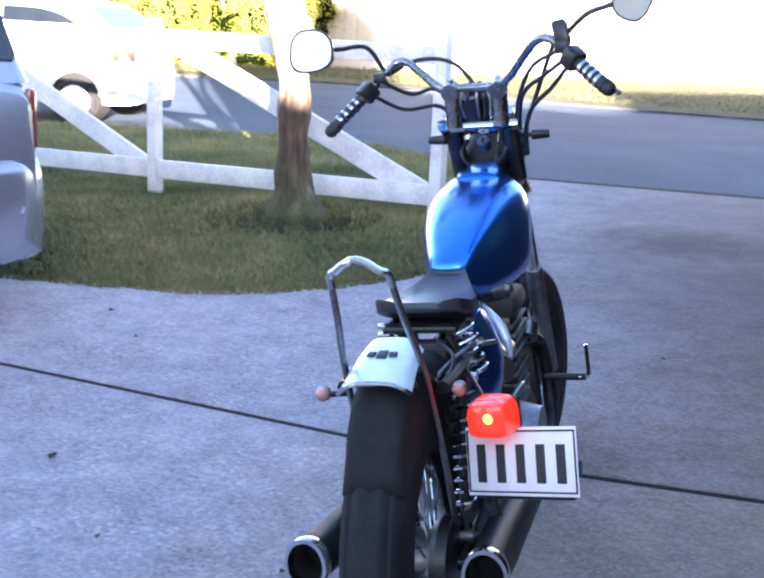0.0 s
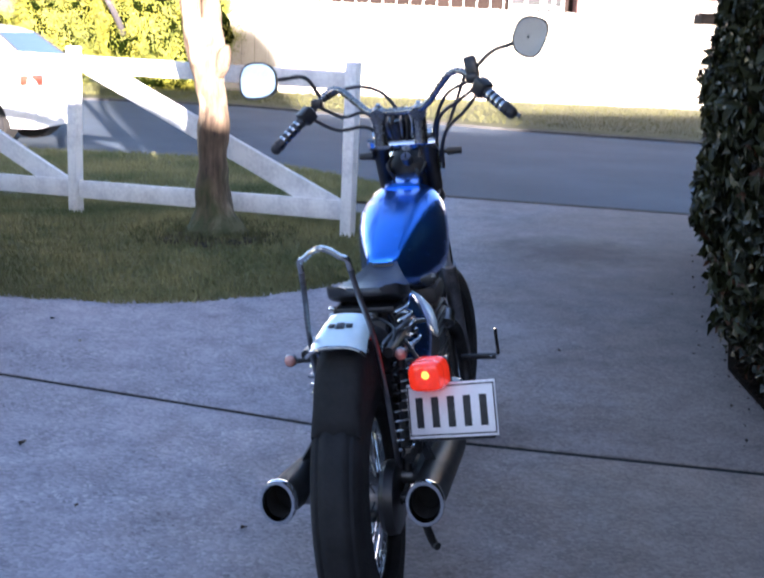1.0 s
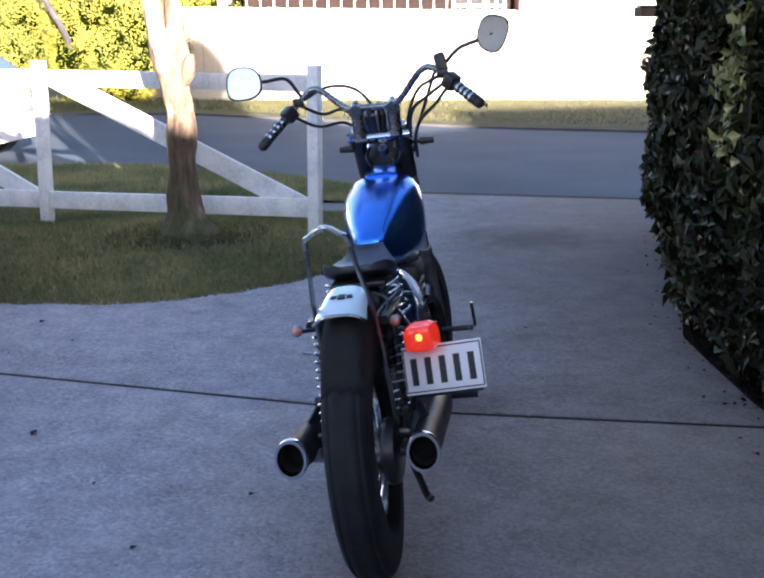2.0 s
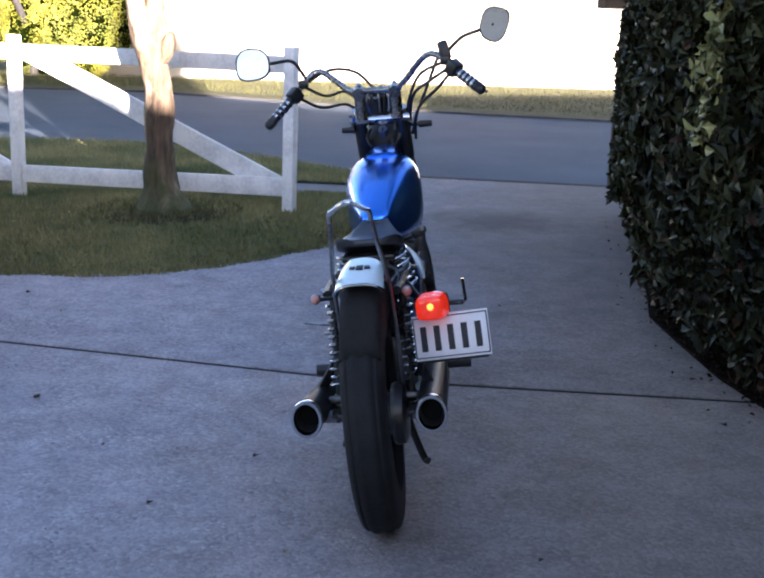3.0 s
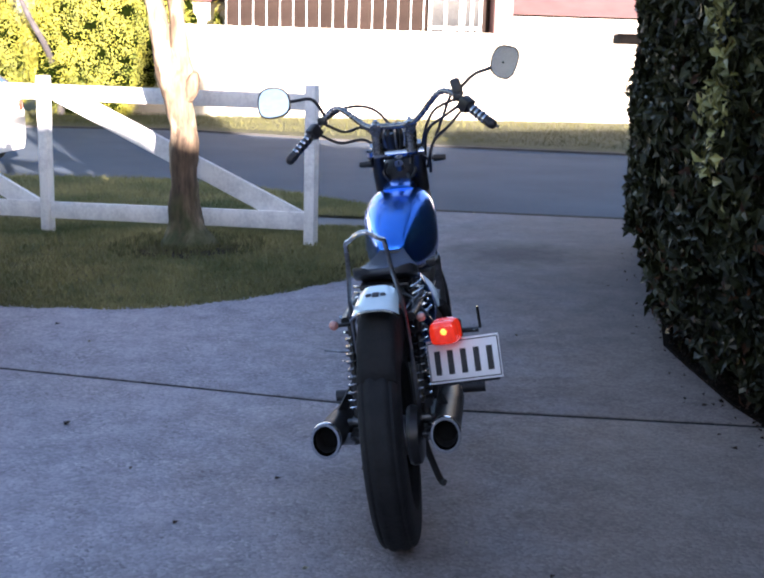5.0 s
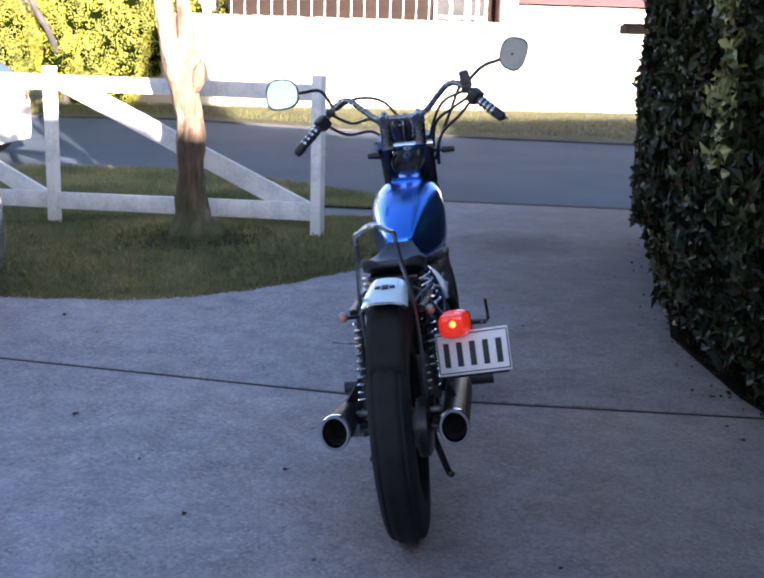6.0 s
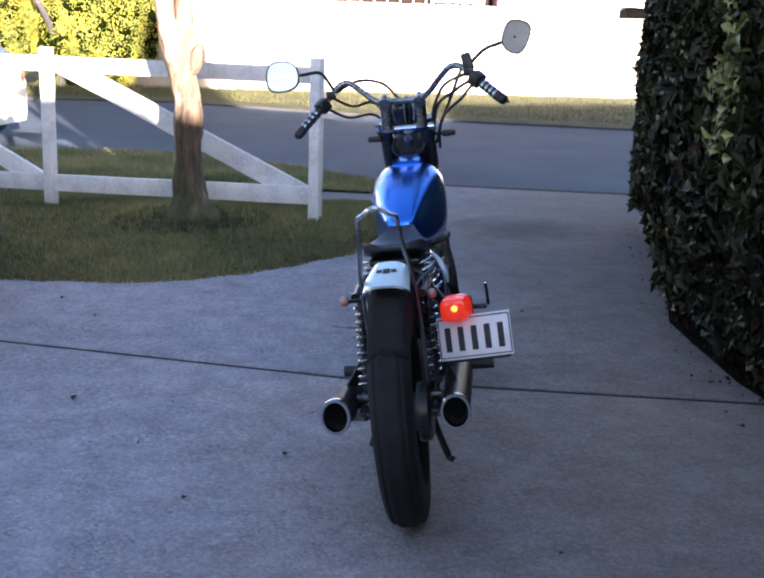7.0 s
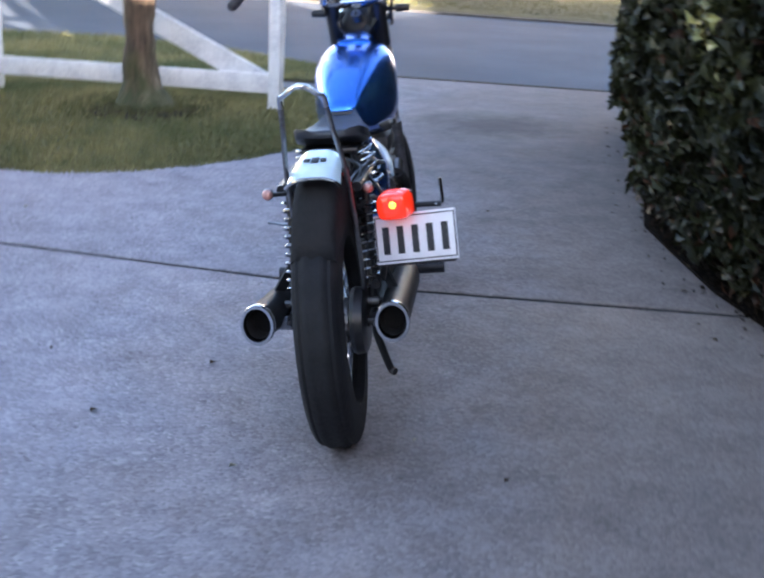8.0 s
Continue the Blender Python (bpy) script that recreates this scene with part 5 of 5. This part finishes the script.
for pts, s in ((BAR_L, -1), (BAR_R, 1)):
    a, c = Vector(pts[-2]).lerp(Vector(pts[-1]), 0.08), Vector(pts[-1])
    gp = part("grip", rod(a, c, 0.0165, n=16), M_GRIP, bars, "black rubber grip")
    for k in range(5):
        p = a.lerp(c, 0.12 + 0.18 * k)
        q = a.lerp(c, 0.2 + 0.18 * k)
        part("ring", rod(p, q, 0.0185, n=16), M_CHROME if k < 4 else M_GRIP, gp)
    part("bar_end", ball(c, 0.018, n=12), M_GRIP, gp)
    sw = part("switch_box", box(0.045, 0.05, 0.045, between(Vector(pts[-3]).lerp(Vector(pts[-2]), 0.55), Vector(pts[-2])), bevel=0.008), M_BLACK, bars, "black switch housing")
    part("lever_clamp", box(0.035, 0.05, 0.03, Matrix.Translation(Vector(pts[-3])), bevel=0.006), M_BLACK, bars)
    lv = [tuple(Vector(pts[-3]) + Vector((0, 0.03, 0.0))), tuple(Vector(pts[-2]) + Vector((s * 0.0, 0.06, 0.0))), tuple(Vector(pts[-1]) + Vector((s * 0.02, 0.055, -0.015)))]
    part("lever", sweep(lv, 0.006, 8, 5), M_STEEL, bars, "thin hand lever")
# master cylinder on the right
part("brake_reservoir", box(0.036, 0.045, 0.062, pose(0.258, 0.70, 1.368, -10, -12, 0), bevel=0.008), M_BLACK, bars)


def mirror(root, elbow, centre, yaw, pitch, s, slim=1.0, spin_by=0.0):
    mr = part("mirror", sweep([root, elbow, tuple(Vector(elbow).lerp(Vector(centre), 0.5)), centre], 0.0064, 8, 6), M_BLACK, bars, "black-backed rear-view mirror")
    at = Matrix.Translation(centre) @ pose(0, 0, 0, pitch, 0, yaw) @ pose(0, 0, 0, 0, spin_by, 0)
    outline = []
    for k in range(28):
        a = 2 * math.pi * k / 28
        c, d = math.cos(a), math.sin(a)
        outline.append((0.064 * slim * math.copysign(abs(c) ** 0.75, c) * (1 + 0.08 * d * s), 0.058 * math.copysign(abs(d) ** 0.75, d) * (1 + 0.1 * c * s)))
    part("shell", loft([[tuple(at @ Vector((x * w, y, z * w))) for x, z in outline] for y, w in ((0.028, 0.4), (0.02, 0.8), (0.008, 0.98), (-0.004, 1.0), (-0.007, 0.97), (-0.007, 0.92), (-0.003, 0.89))]), M_BLACK, mr)
    part("glass", loft([[tuple(at @ Vector((x * w, y, z * w))) for x, z in outline] for y, w in ((0.0, 0.9), (-0.0045, 0.9))]), M_MIRROR, mr, "mirror glass")


mirror((-0.262, 0.955, 1.31), (-0.3, 0.93, 1.375), (-0.428, 0.847, 1.378), -4, -10, -1)
mirror((0.265, 0.69, 1.36), (0.32, 0.672, 1.405), (0.43, 0.663, 1.438), 6, -2, 1, 0.74, 22)
for pts in ([(-0.3, 0.93, 1.25), (-0.22, 0.98, 1.2), (-0.12, 0.99, 1.2), (-0.05, 1.0, 1.12)],
            [(-0.27, 0.96, 1.29), (-0.18, 1.03, 1.33), (-0.08, 1.03, 1.31), (0.0, 0.99, 1.22)],
            [(0.27, 0.70, 1.31), (0.2, 0.78, 1.27), (0.13, 0.86, 1.22), (0.1, 0.95, 1.1)],
            [(0.27, 0.70, 1.29), (0.22, 0.76, 1.24), (0.15, 0.85, 1.18), (0.11, 0.95, 1.08)],
            [(0.23, 0.74, 1.34), (0.17, 0.83, 1.22), (0.13, 0.9, 1.14), (0.12, 0.95, 1.06)],
            [(0.25, 0.71, 1.33), (0.16, 0.84, 1.29), (0.11, 0.9, 1.2), (0.1, 0.94, 1.12)],
            [(-0.27, 0.95, 1.28), (-0.2, 0.99, 1.24), (-0.12, 0.95, 1.25), (-0.06, 0.93, 1.2)],
            [(-0.02, 0.97, 1.15), (0.03, 1.0, 1.25), (0.06, 0.95, 1.2), (0.05, 0.93, 1.1)]):
    part("cable", sweep(pts, 0.0058, 8, 8), M_BLACK, bars, "black control cable")

# foot controls and stand
pg = part("forward_peg", rod((0.13, 0.97, 0.43), (0.245, 0.97, 0.43), 0.01), M_GRIP, bike, "black forward foot peg")
part("brake_pedal", sweep([(0.225, 0.965, 0.43), (0.25, 0.97, 0.435), (0.25, 0.975, 0.47), (0.246, 0.98, 0.52)], 0.006), M_CHROME, pg)
for s in (-1, 1):
    part("foot_peg", rod((s * 0.17, 0.577, 0.315), (s * 0.27, 0.577, 0.315), 0.021, n=12), M_GRIP, bike, "black rubber foot peg")
part("gear_lever", sweep([(-0.17, 0.75, 0.35), (-0.2, 0.85, 0.37), (-0.28, 0.86, 0.37)], 0.006), M_STEEL, bike)
part("clutch_arm", sweep([(-0.14, 0.66, 0.46), (-0.23, 0.66, 0.456), (-0.315, 0.68, 0.463)], 0.0045, 8, 4), M_STEEL, bike)
part("side_stand", sweep([(-0.12, 0.6, 0.25), (-0.16, 0.58, 0.13), (-0.2, 0.57, 0.03)], 0.011), M_BLACK, bike, "black side stand resting on the concrete")
part("centre_stand_leg", sweep([(0.04, 0.46, 0.27), (0.055, 0.38, 0.19), (0.083, 0.355, 0.1), (0.1, 0.35, 0.055), (0.112, 0.34, 0.05)], 0.012), M_BLACK, bike, "dark stand leg")


# ---- vehicles ----
def people_carrier(name, label, at, length, width, height, paint, lamp_h):
    """A tall car with its tail towards +x, its middle at the origin of at."""
    ob = base(name, at, label, "car")
    L, W, H = length / 2, width / 2, height
    belt = H * 0.63
    sq = 0.07
    secs = []
    for x, w, zt in ((-L, 0.8, 0.62), (-L + 0.15, 0.93, 0.72), (-L + 0.9, 1.0, 0.86), (-0.2 * L, 1.0, belt), (0.5 * L, 1.0, belt), (L - 0.35, 0.98, belt)) + ((L - 0.1, 0.975, belt), (L - 0.03, 0.965, belt - 0.02), (L, 0.94, belt - 0.07)):
        zb = 0.24
        ring = []
        for k in range(24):
            a = 2 * math.pi * k / 24
            c, d = math.cos(a), math.sin(a)
            ring.append((x, W * w * math.copysign(abs(c) ** 0.2, c), (zt + zb) / 2 + (zt - zb) / 2 * math.copysign(abs(d) ** 0.22, d)))
        secs.append(ring)
    body = part("body", loft(secs), paint, ob, smooth=50)
    back = rear_low = L - 0.12
    cab = []
    levels = ((belt - 0.04, -0.45 * L, L - 0.02, 0.985), (belt + 0.08, -0.4 * L, L - 0.08, 0.95), (belt + 0.26, -0.3 * L, L - 0.15, 0.915), (H - 0.12, -0.12 * L, L - 0.24, 0.87), (H - 0.03, -0.04 * L, back - 0.2, 0.82), (H, 0.06 * L, back - 0.34, 0.68))
    for z, x0, x1, w in levels:
        ring = []
        for k in range(28):
            a = 2 * math.pi * k / 28
            c, d = math.cos(a), math.sin(a)
            ring.append(((x0 + x1) / 2 + (x1 - x0) / 2 * math.copysign(abs(c) ** sq, c), W * w * math.copysign(abs(d) ** sq, d), z))
        cab.append(ring)
    part("cabin", loft(cab), paint, ob, smooth=50)
    for s in (-1, 1):
        # one arched pane line, split by a slim pillar
        x0, x1 = -0.3 * L, rear_low - 0.42
        zb, zt = belt + 0.02, H - 0.075
        for u0, u1 in ((0.0, 0.49), (0.53, 1.0)):
            rows = []
            for k in range(13):
                u = u0 + (u1 - u0) * k / 12
                arch = (1 - abs(2 * u - 1) ** 2.6) * (zt - zb) + 0.012
                x = x0 + (x1 - x0) * u
                out = lambda z: s * W * (0.965 - 0.075 * (z - belt) / (H - belt))
                rows.append([(x, out(zb) * 0.97, zb), (x, out(zb) + s * 0.012, zb), (x, out(zb + arch) + s * 0.012, zb + arch), (x, out(zb + arch) * 0.97, zb + arch)])
            part("side_window", loft(rows), M_CARGLASS, ob)
    # the rear glass follows the sloping tailgate from side to side
    pane = [(L - 0.07, 0.9, belt + 0.06), (L - 0.148, 0.87, belt + 0.26), (L - 0.235, 0.82, H - 0.14)]
    part("rear_window", loft([[(x + dx, y * W * w, z) for y in np.linspace(-1, 1, 9)] + [(x + dx - 0.05, y * W * w, z) for y in np.linspace(1, -1, 9)] for x, w, z in pane for dx in (0.012,)]), M_CARGLASS, ob)
    part("windscreen", box(0.02, W * 1.5, 0.55, pose(-0.24 * L, 0, (H + belt) / 2 + 0.02, 0, 52, 0), bevel=0.008), M_CARGLASS, ob)
    bz, bh, fall, deep = 0.48, 0.245, 0.1, 0.55
    bump = part("rear_bumper", loft([[(L - 0.06 + 0.13 * math.copysign(abs(math.cos(a)) ** deep, math.cos(a)) - fall * abs(y / W) ** 6, y, bz + bh * math.copysign(abs(math.sin(a)) ** deep, math.sin(a))) for a in (2 * math.pi * k / 24 for k in range(24))] for y in np.linspace(-W * 1.0, W * 1.0, 25)]), paint, ob, smooth=40)
    part("tailgate_handle", box(0.03, 0.4, 0.07, pose(L + 0.004, 0, 0.93), bevel=0.01), M_TRIMBLK, ob)
    part("lower_valance", box(0.16, W * 1.7, 0.1, pose(L - 0.08, 0, 0.29), bevel=0.02), M_TRIMBLK, bump)
    for s in (-1, 1):
        part("tail_light", box(0.06, 0.05, lamp_h, pose(L - 0.035, s * W * 0.94, belt - 0.2, 0, 0, s * 22), bevel=0.015), M_REDLENS, ob, "red tail light")
        part("arch", spin([(-0.05, 0.33), (0.05, 0.33), (0.05, 0.3), (-0.05, 0.3)], 32, pose(L * 0.6, s * (W - 0.06), 0.31)), M_TRIMBLK, ob)
        for x in (-L * 0.62, L * 0.6):
            wh = part("wheel", spin([(-0.09, 0.17), (-0.09, 0.29), (-0.06, 0.31), (0.06, 0.31), (0.09, 0.29), (0.09, 0.17)], 32, pose(0, 0, 0, 0, 0, 90)), M_RUBBER, ob, at=pose(x, s * (W - 0.09), 0.31))
            part("hubcap", rod((0, -0.092 * 1, 0), (0, 0.092, 0), 0.17, n=24), M_STEEL, wh)
    part("door_handle", box(0.14, 0.02, 0.03, pose(0.1 * L, -W * 1.0, belt - 0.14), bevel=0.006), paint, ob)
    return ob


def sedan(name, label, at, paint):
    """A rounded hatchback, tail towards +x, its middle at the origin of at."""
    ob = base(name, at, label, "car")
    W, belt = 0.83, 0.97

    def top(x):
        return float(np.interp(x, (-1.95, -1.9, -1.7, -0.95, -0.3, 0.0, 0.9, 1.25, 1.42, 1.84, 1.9, 1.94, 1.96), (0.55, 0.68, 0.8, 0.99, 1.37, 1.43, 1.43, 1.4, 1.35, 1.04, 0.97, 0.88, 0.78)))

    def wide(x):
        return float(np.interp(x, (-1.96, -1.8, -1.3, 1.3, 1.75, 1.9, 1.96), (0.72, 0.9, 1.0, 1.0, 0.965, 0.92, 0.86)))

    def edge(x):
        t, w = top(x), wide(x) * W
        b = min(belt, t - 0.05)
        return b, t, w, w * (0.955 - 0.24 * max(0.0, t - b - 0.05) / 0.46)

    rings = []
    for x in np.linspace(-1.96, 1.96, 57):
        b, t, w, r = edge(x)
        half = [(w * 0.9, 0.24), (w * 0.985, 0.36), (w, 0.55), (w * 0.99, b - 0.1), (w * 0.96, b), (r, t - 0.05), (r * 0.93, t - 0.012), (r * 0.6, t)]
        rings.append([(x, y, z) for y, z in half] + [(x, -y, z) for y, z in half[::-1]])
    part("body", loft(rings), paint, ob, smooth=42)
    for s in (-1, 1):
        for u0, u1 in ((0.0, 0.47), (0.5, 1.0)):
            rows = []
            for k in range(13):
                u = u0 + (u1 - u0) * k / 12
                x = -0.72 + 2.3 * u
                b, t, w, r = edge(x)
                zb, zt = b + 0.025, b + 0.03 + max(0.012, (min(t, 1.4) - b - 0.115) * (1 - abs(2 * u - 1) ** 3.2))
                out = lambda z: s * (w * 0.96 + (r - w * 0.96) * (z - b) / max(0.05, t - 0.05 - b))
                rows.append([(x, out(zb) - s * 0.02, zb), (x, out(zb) + s * 0.008, zb), (x, out(zt) + s * 0.008, zt), (x, out(zt) - s * 0.02, zt)])
            part("side_window", loft(rows), M_CARGLASS, ob)
        for x in (-1.2, 1.38):
            # solid black disc stands in for the shade in the wheel arch
            part("well_shade", rod((x, s * 0.5, 0.31), (x, s * (W + 0.004), 0.31), 0.3, n=32), M_DEADBLACK, ob)
            wh = part("wheel", spin([(-0.08, 0.17), (-0.08, 0.25), (-0.05, 0.27), (0.05, 0.27), (0.08, 0.25), (0.08, 0.17)], 32, pose(0, 0, 0, 0, 0, 90)), M_RUBBER, ob, at=pose(x, s * (W - 0.06), 0.27))
            part("hubcap", rod((0, -0.082, 0), (0, 0.082, 0), 0.19, n=24), M_TRIM, wh, "white wheel trim")
        lamp = part("tail_light", box(0.12, 0.3, 0.13, pose(1.885, s * 0.64, 0.8, 0, 0, s * 24), bevel=0.015), M_REDLENS, ob, "red tail light")
        part("reversing_lens", box(0.05, 0.09, 0.08, pose(1.9, s * 0.56, 0.8, 0, 0, s * 24), bevel=0.01), M_TRIM, lamp)
        part("door_handle", box(0.14, 0.02, 0.03, pose(0.75, s * W * 0.995, 0.78), bevel=0.006), paint, ob)
        part("side_strip", box(2.1, 0.02, 0.05, pose(0, s * W * 1.0, 0.52), bevel=0.006), paint, ob)
    for name_, x0, x1, w0, w1 in (("rear_window", 1.46, 1.81, 0.54, 0.64), ("windscreen", -0.35, -0.88, 0.56, 0.66)):
        rows = []
        for k in range(7):
            x = x0 + (x1 - x0) * k / 6
            h = w0 + (w1 - w0) * k / 6
            rows.append([(x, -h, top(x) - 0.015), (x, -h, top(x) + 0.012), (x, h, top(x) + 0.012), (x, h, top(x) - 0.015)])
        pane = part(name_, loft(rows), M_SKYGLASS, ob, "sky-reflecting rear glass" if x0 > 0 else "")
        for s in (-1, 1):
            part("seal", sweep([(x0 + (x1 - x0) * k / 6, s * (w0 + (w1 - w0) * k / 6), top(x0 + (x1 - x0) * k / 6) + 0.012) for k in range(7)], 0.012, 6, 1), M_TRIMBLK, pane)
    bump = part("rear_bumper", loft([[(1.93 + 0.09 * math.cos(a) - 0.22 * abs(y / W) ** 5, y, 0.46 + 0.11 * math.sin(a)) for a in (2 * math.pi * k / 16 for k in range(16))] for y in np.linspace(-W, W, 21)]), paint, ob, smooth=50)
    part("valance", box(0.2, W * 1.7, 0.1, pose(1.78, 0, 0.3), bevel=0.02), M_TRIMBLK, bump)
    return ob


sedan("hatchback", "white hatchback car parked in the sun beside the street", pose(-4.82, 13.87, -0.03, 0, 0, -11), M_WHITE)
people_carrier("van", "silver-white people carrier parked on the driveway", pose(-3.785, 5.75, 0, 0, 0, -40), 4.4, 1.75, 1.72, M_SILVER, 0.27)
